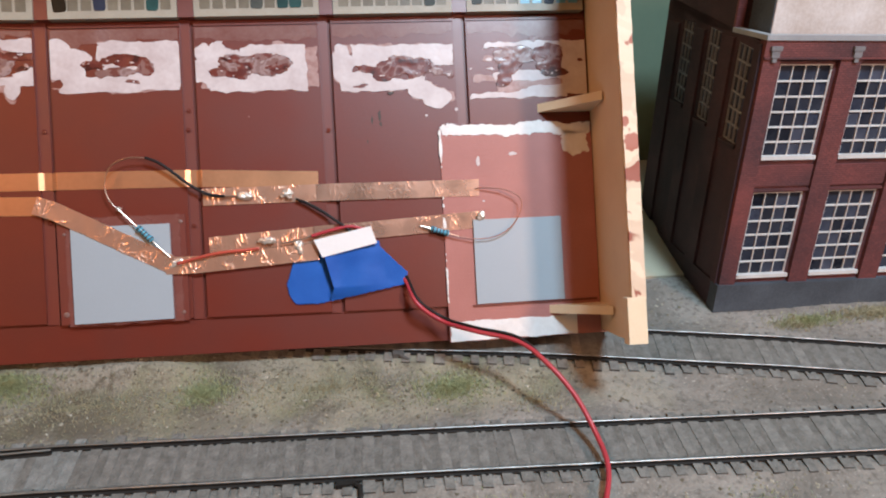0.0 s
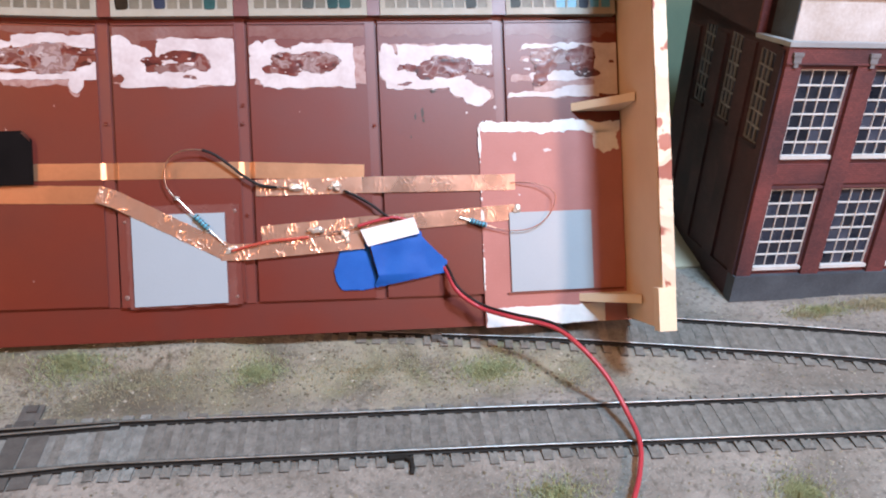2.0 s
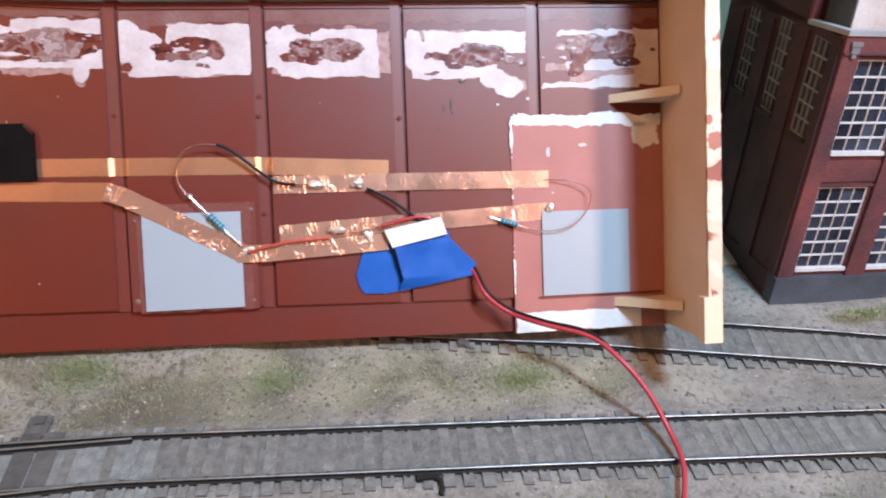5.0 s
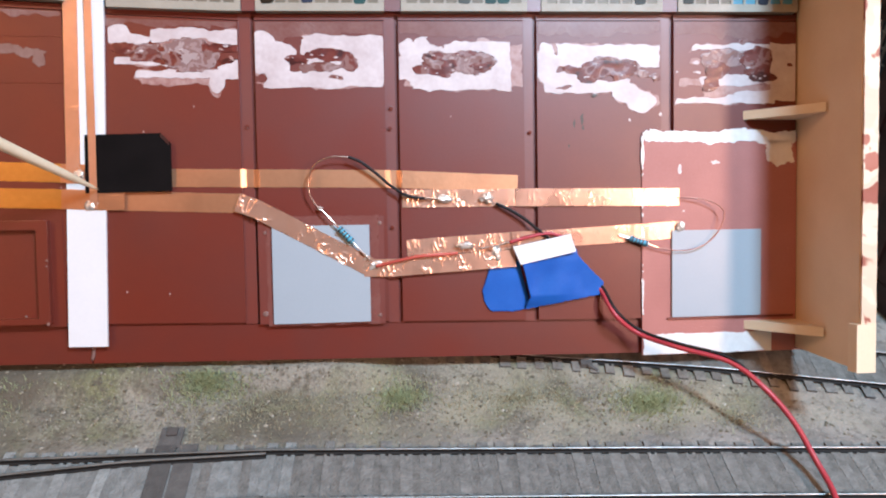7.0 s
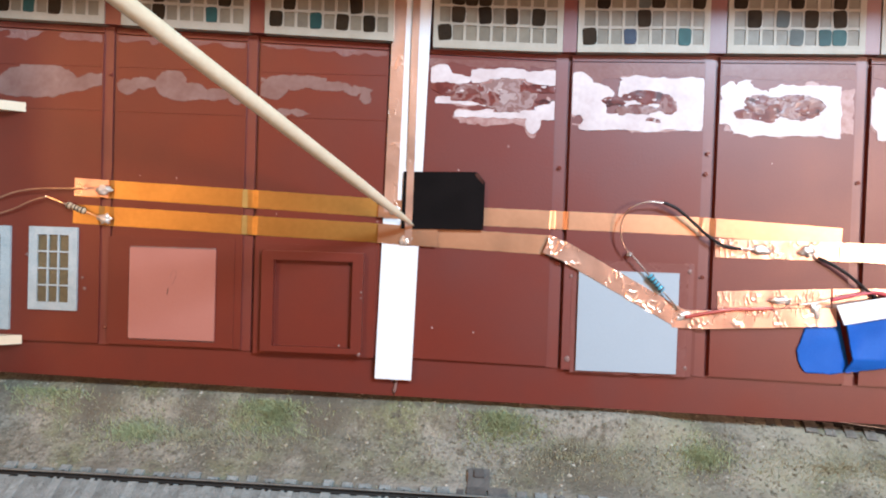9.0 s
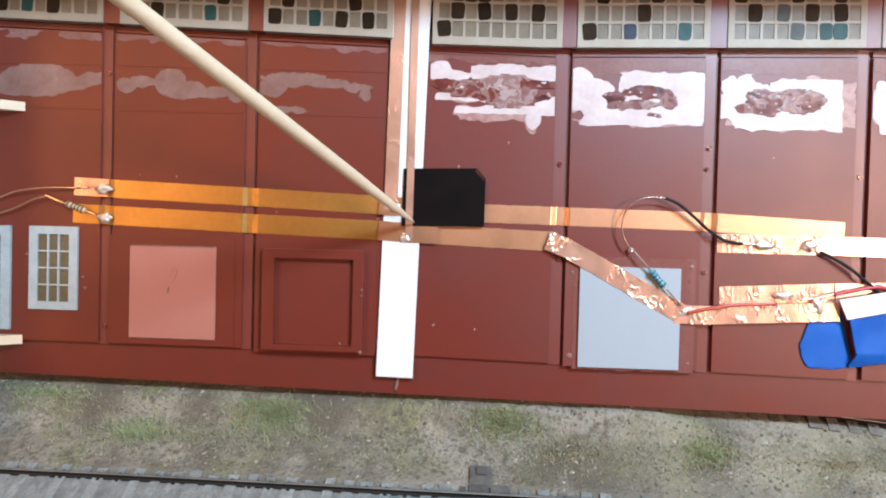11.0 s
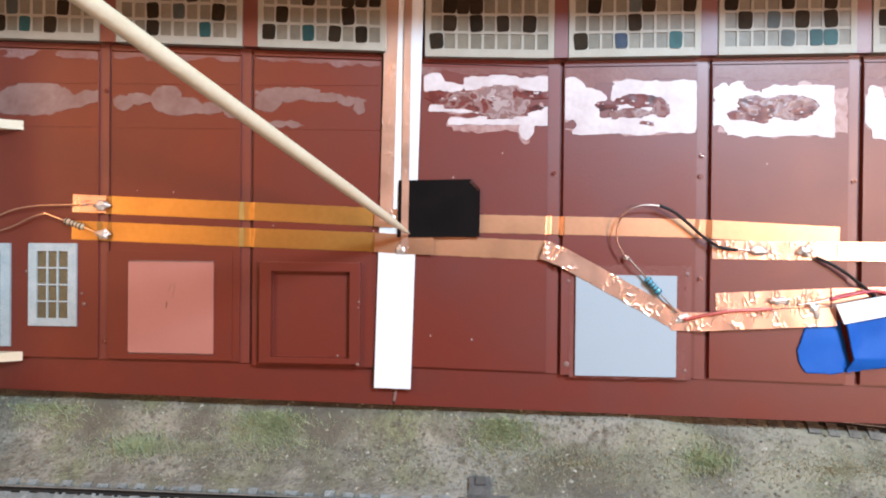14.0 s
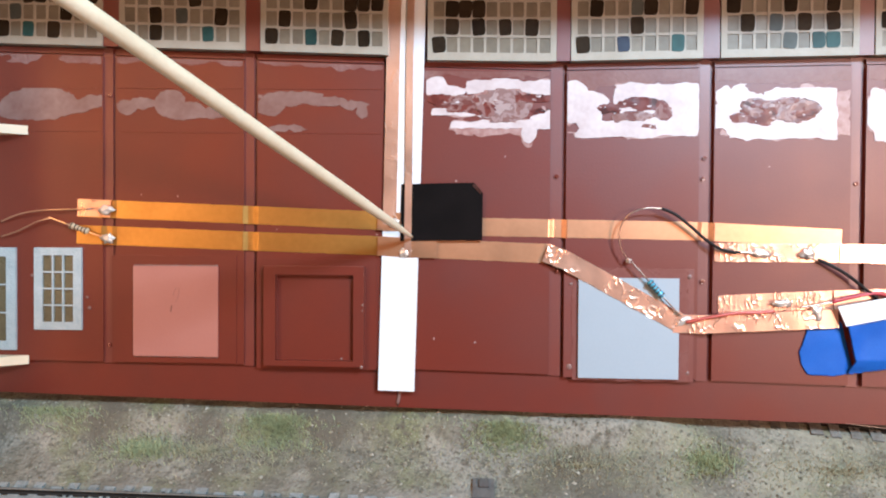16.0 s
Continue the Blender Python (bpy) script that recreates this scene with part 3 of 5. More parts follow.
for (_, a), (b, _) in zip(BAYS, BAYS[1:]):
    lo, hi = a - 0.2, b - 1.3
    if not -64 < lo < -54:
        part("post", rounded(prism(bmesh.new(), quad(lo, hi, lambda x: panel_foot(x) - 0.5, lambda x: sill(x) + 26.0), -0.6, 0.15), 0.35, 2), OXIDE_POST, shell)

# faint moulded steps across the bays of the shorter module
for b, (u0, u1) in enumerate(BAYS[:3]):
    for v in (100.2, 114.6):
        part("moulded_step", rounded(prism(bmesh.new(), quad(u0 + 0.4, u1 - 0.4, lambda x: v - (x + 100) * 0.012, lambda x: v + 0.35 - (x + 100) * 0.012), 0.95, 1.14), 0.06, 1), OXIDE, shell)

# ejector marks on the posts between the bays
for u, v in ((-6.8, 86.2), (39.0, 85.5), (85.7, 84.0), (-6.4, 56.0), (39.2, 53.0), (85.6, 60.0), (-154.0, 113.0), (39.4, 92.0), (-154.2, 30.0), (86.0, 32.0)):
    bm = bmesh.new()
    tube(bm, [(u, v, 0), (u, v, 0.75)], 0.7, 12)
    tube(bm, [(u, v, 0.4), (u, v, 1.0)], 0.3, 8)
    part("moulding_pip", rounded(bm, 0.1, 1), GLOSSY_OXIDE, shell)


# stray flecks of paint on the bays
scuff = random.Random(8)
for k in range(26):
    b = scuff.randrange(1, 7)
    u, v, r = scuff.uniform(*BAYS[b]), scuff.uniform(28, 96), scuff.uniform(0.12, 0.3)
    part("paint_speck", contour(bmesh.new(), lambda a, c: near_oval(a, c, u, v, r, r * 1.3) + fray(a, c, 0.5, 0.08, k), u - 1, u + 1, v - 1, v + 1, 0.12, 0.95, 1.07), WASH, shell)

# window bands: a pale lattice with nine panes across in each bay
def pane_mesh(name, w, h, mat, swell=0.0):
    bm = bmesh.new()
    n = 16
    prism(bm, [(w / 2 * math.copysign(abs(math.cos(a)) ** (0.45 if swell else 0.2), math.cos(a)) * (1 + swell * math.sin(3 * a + 1)),
                h / 2 * math.copysign(abs(math.sin(a)) ** (0.45 if swell else 0.2), math.sin(a)) * (1 + swell * math.cos(2 * a))) for a in [2 * math.pi * (k + 0.5) / n for k in range(n)]], 0, 0.35)
    return piece_mesh(name, bm, mat)


chance = random.Random(12)
PANES = {".": pane_mesh("pane", 3.5, 4.75, PANE), "D": pane_mesh("pane", 4.2, 5.5, PANE_DARK, 0.05), "T": pane_mesh("pane", 4.1, 5.3, PANE_TEAL, 0.05),
         "N": pane_mesh("pane", 4.0, 5.3, PANE_NAVY, 0.05), "G": pane_mesh("pane", 4.0, 5.3, PANE_GREY, 0.05), "S": pane_mesh("pane", 3.5, 4.75, PANE_BACKLIT)}
PITCH_V, ROW_ONE = 5.65, 4.9
# middles of the first and last pane of each bay, and its painted and backlit panes in rows from the sill up
WINDOWS = [((-193.2, -158.6), ".D.T.D... ..G...D.. ...DD...D .D....... ...D...D."),
           ((-145.7, -110.9), "..D...T.. ..D.G..D. .....D... DD....G.. ...D..D.."),
           ((-98.6, -64.3), "D..T.D.D. .D....D.. ...D..DDD ..D.DD... .D....D.."),
           ((-44.5, -11.0), "D........ .D.D.D.D. .DDD..... ....DD..D ..D...D.."),
           ((0.8, 34.2), "D..N...T. ....D.... .D..GD..D ..G....D. ..DD.D.D."),
           ((46.8, 81.0), "....G.TT. .D.G.D.D. D...D..D. ..D...... ...D..D.D"),
           ((93.0, 127.1), ".......G. D..D.G... ..DD....D ....D.G.. N....D..."),
           ((139.7, 174.9), "G...SSNSS .D.DSSSSS ....DSSSS .D...SSNS ...D.SSSS")]
for (first, last), painted in WINDOWS:
    pitch = (last - first) / 8
    xs = [first - 3.6, first - pitch / 2 + 0.4] + [v for k in range(8) for v in (first + (k + 0.5) * pitch - 0.4, first + (k + 0.5) * pitch + 0.4)] + [last + pitch / 2 - 0.4, last + 3.6]
    ys = [0.0, ROW_ONE - 2.35] + [v for r in range(4) for v in (ROW_ONE + (r + 0.5) * PITCH_V - 0.42, ROW_ONE + (r + 0.5) * PITCH_V + 0.42)] + [ROW_ONE + 4.5 * PITCH_V - 0.45, ROW_ONE + 4.5 * PITCH_V + 1.0]
    bm = lattice(bmesh.new(), xs, ys, is_bar, -0.4, 3.4, lambda x, y, z: (x, y + sill(x), z))
    win = part("window", rounded(bm, 0.16, 1), SASH, shell, "pale grey many-paned window lattice, some panes painted dark")
    for r, row in enumerate(painted.split()):
        for k, kind in enumerate(row):
            x = first + k * pitch
            daubed = kind in "DTNG"
            shared("pane", PANES[kind], win, x, sill(x) + ROW_ONE + r * PITCH_V, 3.22 if daubed else 2.75, chance.uniform(-0.1, 0.1) if daubed else 0.0, chance.uniform(0.92, 1.06) if daubed else 1.0, chance.uniform(0.94, 1.08) if daubed else 1.0)
# the wall between the windows stands as far out as their frames
for (a, _), (b, _) in zip(WINDOWS, WINDOWS[1:]):
    if not -66 < a[1] < -60:
        part("window_pier", rounded(prism(bmesh.new(), quad(a[1] + 3.7, b[0] - 3.7, lambda x: sill(x) + 0.1, lambda x: sill(x) + 30.0), -0.5, 2.9), 0.2, 1), OXIDE_POST, shell)

# ---- white paint daubs over the bays, with glue torn out of their middles
def torn_edge(x, y, seed):
    """A fringe that runs along the wall, with fine shreds."""
    return fray(x * 0.42, y, 3.2, 1.3, seed + 8) + fray(x * 0.6, y * 1.3, 1.3, 0.6, seed + 12)


def lumpy(bm, high, size, base):
    """Raises the upper skin of a smear in small beads."""
    for v in bm.verts:
        if v.co.z > base:
            v.co.z += high * max(0.0, noise.noise(Vector((v.co.x / size, v.co.y / size, 3.3))) + 0.2)
    return bm


def daub(b, boxes, ovals, bare, film, dark, thin=()):
    """Paint in blocks (middle, half sizes) and ovals over bay b, with bare places, greyish films and dark glossy glue."""
    u0, u1 = max(BAYS[b][0], -48.8) + 0.2, BAYS[b][1] - 0.2

    def holes(x, y, list_, more=0.0):
        return max(near_oval(x, y, *o) for o in list_) + more + torn_edge(x, y, b)

    def inside(x, y):
        return near_box(x, y, u0, u1, 60, 122)

    def paint(x, y):
        v = max([min(w - abs(x - cx), h - abs(y - cy)) for cx, cy, w, h in boxes] + [near_oval(x, y, *o) + 0.3 for o in ovals])
        v += fray(x, y * 1.4, 6.5, 0.95, b) + fray(x, y, 2.0, 0.16, b + 3)
        return min(v, -holes(x, y, bare + film + dark, 0.1), inside(x, y))

    part("paint_wash", contour(bmesh.new(), lambda x, y: min(max([paint(x, y) - 0.1 + fray(x, y * 1.5, 7.0, 1.7, b + 50)] + [min(w - abs(x - cx), h - abs(y - cy)) + fray(x, y * 1.4, 4.0, 1.0, b + 55) for cx, cy, w, h in thin]), inside(x, y)), u0, u1, 88, 121, 0.45, 0.9, 1.08), WASH, shell, "thin pinkish film of white paint")
    part("paint_daub", contour(bmesh.new(), paint, u0, u1, 88, 121, 0.35, 0.9, 1.22), WHITE, shell, "ragged white paint daub")
    part("glue_film", lumpy(contour(bmesh.new(), lambda x, y: min(holes(x, y, film), inside(x, y)), u0, u1, 88, 121, 0.35, 0.9, 1.13), 0.10, 1.8, 1.0), FILM, shell, "greyish translucent glue film", smooth=True)
    part("glue_scab", lumpy(contour(bmesh.new(), lambda x, y: min(holes(x, y, dark, 0.1), inside(x, y)), u0, u1, 88, 121, 0.3, 0.9, 1.17), 0.11, 2.6, 1.0), SCAB, shell, "dark glossy torn glue", smooth=True)
    shred = random.Random(b + 40)
    # white flecks: shreds of paint that also paint glints on the glue
    for k in range(6):
        cx, cy, rx, ry = shred.choice(film + dark)
        cx, cy = cx + shred.uniform(-0.7, 0.7) * rx, cy + shred.uniform(-0.7, 0.7) * ry
        w, h = shred.uniform(0.3, 0.9), shred.uniform(0.12, 0.3)
        part("paint_shred", contour(bmesh.new(), lambda x, y: near_oval(x, y, cx, cy, w, h) + fray(x, y, 0.8, 0.2, k), cx - 2, cx + 2, cy - 1.5, cy + 1.5, 0.2, 1.0, 1.36), WHITE, shell)


daub(3, boxes=[(-21.9, 114.6, 13.8, 2.4), (-39.1, 106.7, 7.8, 1.2), (-24.6, 102.7, 16.2, 1.2)],
     ovals=[(-46.2, 115.3, 3.3, 2.7), (-40.5, 113.4, 4.9, 1.3), (-15.8, 100.0, 2.0, 2.6), (-10.8, 107.1, 3.0, 1.0), (-10.9, 104.6, 3.0, 1.9)],
     bare=[(-22.9, 109.2, 13.8, 4.4)],
     film=[(-23.8, 108.7, 9.2, 4.9), (-36.6, 109.9, 3.7, 1.9)],
     dark=[(-28.8, 107.9, 3.5, 2.4), (-13.2, 111.4, 5.2, 1.2), (-45.1, 110.7, 4.1, 2.2), (-12.9, 107.1, 2.5, 0.7), (-36.2, 108.4, 3.3, 1.0)], thin=[(-27.0, 101.2, 12.0, 1.6)])
daub(4, boxes=[(1.6, 105.3, 5.8, 4.5), (24.2, 107.3, 13.5, 8.2), (18.2, 101.4, 19.3, 2.7)],
     ovals=[(-1.8, 112.3, 4.2, 4.1), (4.1, 110.2, 5.1, 2.6)],
     bare=[(9.0, 113.2, 2.4, 2.3), (-2.2, 101.0, 2.2, 1.2)],
     film=[(18.0, 105.4, 4.6, 1.5), (11.5, 105.2, 2.5, 0.9)],
     dark=[(9.2, 107.8, 4.3, 2.0), (14.2, 108.8, 3.2, 1.0), (20.3, 108.9, 6.6, 1.9), (26.4, 106.2, 2.8, 2.2), (21.6, 102.2, 2.8, 0.8)])
daub(5, boxes=[(60.6, 103.6, 18.8, 5.7), (68.3, 110.9, 11.1, 2.9)],
     ovals=[(44.9, 111.0, 3.0, 3.0), (51.3, 111.0, 5.0, 3.3)],
     bare=[(43.1, 99.3, 3.4, 2.6), (56.9, 114.3, 4.1, 1.9)],
     film=[(56.4, 106.7, 7.0, 3.9), (66.2, 106.7, 7.8, 3.7)],
     dark=[(54.6, 108.4, 3.2, 1.6), (58.6, 105.8, 2.3, 1.9), (69.8, 105.8, 3.3, 1.1), (50.1, 104.3, 2.5, 1.1), (63.6, 109.8, 3.6, 0.7), (57.2, 103.6, 3.6, 0.9)], thin=[(80.0, 106.0, 3.4, 7.0), (50.0, 100.6, 6.0, 1.6)])
daub(6, boxes=[(112.9, 109.3, 17.9, 3.8), (105.3, 99.3, 14.8, 2.2)],
     ovals=[(91.5, 106.3, 3.8, 6.0), (124.3, 94.4, 4.5, 3.4), (119.6, 97.2, 5.6, 2.9), (98.0, 101.4, 7.3, 2.7)],
     bare=[(127.1, 101.5, 5.8, 3.8), (97.8, 98.5, 1.8, 0.6)],
     film=[(124.8, 103.1, 1.9, 1.4), (129.0, 102.3, 1.7, 1.2), (121.5, 104.9, 2.2, 2.0), (111.8, 108.1, 4.6, 1.1)],
     dark=[(108.1, 104.6, 7.0, 3.2), (116.4, 104.6, 5.4, 2.7), (100.8, 105.0, 2.7, 1.1), (105.8, 102.4, 3.3, 1.6)], thin=[(100.0, 112.0, 9.0, 1.2)])
daub(7, boxes=[(160.8, 112.6, 19.0, 1.0), (175.1, 105.4, 4.8, 8.7), (154.0, 94.5, 17.8, 1.0), (140.2, 107.2, 3.8, 0.2), (140.5, 104.2, 4.0, 0.2)],
     ovals=[(158.3, 101.2, 10.6, 1.8), (169.4, 96.4, 10.7, 1.5)],
     bare=[(176.2, 107.2, 4.1, 0.7)],
     film=[(154.9, 109.3, 8.0, 3.1), (164.6, 104.4, 3.9, 2.2), (146.9, 107.0, 1.7, 1.6)],
     dark=[(165.0, 108.9, 5.4, 4.0), (150.7, 105.2, 4.0, 2.7), (167.0, 102.8, 4.8, 1.8), (148.5, 99.6, 2.7, 2.3), (159.7, 114.5, 1.9, 1.3)], thin=[(160.0, 98.0, 14.0, 2.6), (143.0, 101.0, 5.0, 1.0)])

# torn greyish glue smears over the bays of the shorter module, and thin smears under every window
SMEARS = [(-178.0, 110.3, 12.5, 5.2), (-186.0, 108.5, 6.0, 3.2), (-166.0, 109.3, 5.5, 2.0), (-159.0, 111.0, 4.2, 1.6)], \
         [(-148.3, 108.8, 2.9, 2.2), (-142.6, 110.2, 3.4, 1.5), (-133.4, 110.2, 4.8, 4.0), (-128.0, 107.6, 6.6, 2.7), (-118.5, 107.0, 6.0, 1.5), (-111.0, 106.2, 3.2, 1.9)], \
         [(-92.5, 111.4, 10.5, 2.1), (-99.5, 109.2, 4.6, 3.0), (-80.5, 110.6, 6.5, 1.3), (-72.5, 109.4, 3.2, 1.0), (-69.6, 107.4, 1.3, 1.9), (-98.5, 101.7, 5.6, 0.6)]
for seed, ovals in enumerate(SMEARS):
    def smear(x, y):
        return min(max(near_oval(x, y, *o) for o in ovals) + 0.35 + fray(x, y, 3.0, 0.75, seed + 30) + fray(x, y, 0.9, 0.25, seed + 34), x - BAYS[seed][0] - 0.3, BAYS[seed][1] - 0.2 - x)

    part("glue_smear", contour(bmesh.new(), smear, BAYS[seed][0], BAYS[seed][1] + 0.3, 98, 120, 0.35, 0.9, 1.12), SMEAR, shell, "thin greyish torn glue smear")
for seed, (u0, u1) in enumerate(BAYS):
    def skim(x, y):
        return min((1.1 if seed < 4 else 2.4) - (sill(x) - 3.0 - y) * 0.55 + fray(x, y * 1.6, 9, 1.8, seed + 60), sill(x) - 2.9 - y, x - u0 - 0.5, u1 - 0.5 - x)

    part("glue_skim", contour(bmesh.new(), skim, u0, u1, 112, 128, 0.6, 0.9, 1.06), HAZE, shell, "thin greyish glue smear")

# ---- grey door blanks, framed door, small windows and the pink sheet let into the wall
part("door_surround", rounded(prism(bmesh.new(), quad(-4.2, 36.4, lambda x: panel_foot(x) - 0.6, lambda x: 57.0), 0.9, 1.5), 0.45, 2), OXIDE_POST, shell)
part("door_blank", plate(0.3, 31.6, 22.3, 54.1, 1.5, 2.5, 0.3), GREY_CARD, shell, "pale grey styrene door blank")
part("door_blank", plate(-145.4, -116.8, 26.8, 56.6, 1.0, 2.0, 0.2), PINK_CARD, shell, "salmon pink styrene door blank")
part("door_surround", rounded(box(bmesh.new(), -153.0, -110.8, 24.6, 60.0, 0.9, 1.3), 0.15, 1), OXIDE, shell)
part("door_surround", rounded(box(bmesh.new(), -104.0, -64.4, 23.4, 59.2, 0.9, 1.35), 0.15, 1), OXIDE, shell)
door_frame = lattice(bmesh.new(), [-101.0, -97.2, -71.6, -68.2], [24.6, 26.4, 54.2, 57.0], is_bar, 0.9, 3.6)
part("door_frame", rounded(door_frame, 0.25, 1), OXIDE, shell)


def bead(u0, v0, u1, v1, z, seed, wide=0.45, mat=None):
    """A thin, uneven line on the wall: clear glue, or painted light on an edge."""
    way = Vector((u1 - u0, v1 - v0))
    n = max(2, int(way.length / 0.8))
    pts = [(u0 + way.x * k / n + 0.15 * noise.noise(Vector((k * 0.7, seed, 0))), v0 + way.y * k / n + 0.15 * noise.noise(Vector((k * 0.7, seed, 5))), z) for k in range(n + 1)]
    bm = tube(bmesh.new(), pts, wide, 6, lambda s: 0.65 + 0.5 * abs(noise.noise(Vector((s * way.length / 2.2, seed, 9)))))
    for v in bm.verts:
        v.co.z = z + 0.4 * (v.co.z - z)
    part("glue_bead", bm, mat or SMEAR, shell, "thin line of dried glue or painted edge light", smooth=True)


# round the grey blank and the salmon blank; on the door frame, painted edge light
part("glue_halo", contour(bmesh.new(), lambda x, y: near_box(x, y, -1.6, 34.6, 21.4, 57.2) + fray(x, y, 4.0, 0.5, 17), -4, 38, 18, 61, 0.5, 1.45, 1.6), GLUE_CLEAR, shell, "translucent dried glue round the grey blank")
for k, (u0, v0, u1, v1) in enumerate(((-145.4, 56.8, -117.0, 56.8), (-145.6, 27.0, -145.6, 56.4), (-145.4, 26.5, -117.0, 26.5))):
    bead(u0, v0, u1, v1, 1.4, k + 10, 0.3)
for k, (u0, v0, u1, v1) in enumerate(((-100.8, 57.0, -68.4, 57.0), (-68.3, 25.0, -68.3, 56.8), (-101.0, 25.2, -101.0, 56.6))):
    bead(u0, v0, u1, v1, 3.45, k + 20, 0.22, OXIDE_POST)
# drops of glue; those near x -70 are painted glints on the door frame
for u, v, r in ((-2.4, 25.6, 1.15), (35.0, 54.6, 0.9), (34.6, 24.2, 0.8), (-2.0, 52.0, 0.7), (-131.0, 56.8, 0.5), (-68.6, 44.6, 0.5), (-68.7, 42.8, 0.4), (-75.4, 27.2, 0.5), (-68.9, 24.6, 0.7), (-161.4, 46.0, 0.6), (-160.6, 42.4, 0.8), (-180.4, 53.0, 0.6)):
    part("glue_drop", blob(bmesh.new(), u, v, 1.55 if u > -66 or u < -102 else 3.6, 0.8 * r, 0.8 * r, 0.2, 0.2, u), SMEAR, shell, "drop of dried glue or painted edge glint", smooth=True)
bead(-57.6, 12.0, -56.8, 16.4, -0.25, 31, 0.8, SMEAR)


def casement(u0, u1, v0, v1, cols, rows, rim):
    a, b, c, d = u0 + rim * 1.1, u1 - rim * 1.1, v0 + rim, v1 - rim
    bm = lattice(bmesh.new(), bars(u0, u1, cols, rim * 1.1, 0.5), bars(v0, v1, rows, rim, 0.5), is_bar, 0.9, 1.9)
    win = part("casement", bm, CASEMENT, shell, "small pale blue-grey casement window, roughly glued in")
    me = piece_mesh("pane", box(bmesh.new(), -(b - a) / cols / 2, (b - a) / cols / 2, -(d - c) / rows / 2, (d - c) / rows / 2, 0, 0.2), PANE_TAN)
    for i in range(cols):
        for j in range(rows):
            shared("pane", me, win, a + (b - a) * (i + 0.5) / cols, c + (d - c) * (j + 0.5) / rows, 1.05)


casement(-179.6, -163.2, 35.0, 62.4, 3, 4, 2.6)
casement(-203.0, -186.0, 28.0, 62.3, 2, 3, 3.0)

pink = bmesh.new()
for r in range(51):  # courses of a fine brick sheet
    y0 = 8.0 + r * 1.48
    box(pink, 124.4, 179.6, y0, y0 + 1.40, 1.0, 1.5)
part("brick_sheet", pink, PINK_SHEET, shell, "pink embossed brick sheet glued over the end bay")
part("sheet_backing", plate(124.2, 179.8, 7.6, 83.2, 0.95, 1.44, 0.1), PINK_SHEET, shell)
part("door_blank", plate(134.5, 166.4, 20.6, 50.4, 1.5, 2.4, 0.25), GREY_CARD, shell, "blue-grey styrene door blank")
part("door_surround", plate(133.0, 178.6, 19.6, 20.4, 1.5, 2.0, 0.15), OXIDE, shell)
for seed, (u0, u1, v0, v1, fr) in enumerate(((124.2, 179.6, 79.6, 84.2, 1.4), (124.4, 171.0, 7.6, 15.0, 0.5), (123.8, 125.0, 8.0, 84.0, 0.75), (168.0, 179.0, 73.0, 82.0, 2.0))):
    def stroke(x, y):
        return near_box(x, y, u0 + 0.3, u1 - 0.3, v0 + 0.3, v1 - 0.3) + fray(x, y, 5.5, fr, seed + 80) + fray(x, y * 1.4, 1.1, 0.35 * fr, seed + 84)

    part("paint_stroke", contour(bmesh.new(), stroke, u0, u1, v0 - 2, v1 + 2, 0.4, 1.4, 1.72), STROKE, shell, "rough white paint stroke")
for x, y, rx, ry in ((137.5, 71.0, 0.6, 1.9), (139.0, 57.0, 0.4, 0.4), (150.0, 73.5, 1.6, 0.6), (108.0, 96.5, 0.7, 0.5), (131.0, 90.0, 0.5, 0.5), (120.0, 88.0, 0.4, 0.4)):
    part("paint_fleck", contour(bmesh.new(), lambda a, b: near_oval(a, b, x, y, rx, ry) + fray(a, b, 1.0, 0.3, x), x - 4, x + 4, y - 4, y + 4, 0.3, 0.95, 1.62 if x > 134 else 1.12), WHITE, shell)

# dark smudges on a bay and a pencil scribble on the salmon blank
for x, y, rx, ry in ((100.9, 86.9, 0.35, 1.1), (103.6, 88.4, 0.55, 1.6), (103.9, 85.4, 0.3, 0.6), (107.8, 96.2, 1.0, 0.5), (99.0, 79.0, 0.25, 0.7)):
    part("smudge", contour(bmesh.new(), lambda a, b: near_oval(a, b, x, y, rx, ry) + fray(a, b, 0.8, 0.35, x), x - 3, x + 3, y - 3, y + 3, 0.2, 0.9, 1.05 if y < 95 else 1.3), BAND_DARK, shell)
scribble = [(-131.8, 47.0), (-131.0, 49.2), (-129.8, 49.0), (-130.2, 46.4), (-131.0, 45.0)]
part("pencil_mark", tube(bmesh.new(), curve_through([(x, y, 2.0) for x, y in scribble]), 0.07, 5), HAZE, shell, "faint pencil scribble")
part("pencil_mark", tube(bmesh.new(), [(-132.6, 41.6, 2.0), (-132.3, 43.6, 2.0)], 0.15, 5), BAND_DARK, shell, "small dark pencil tick")

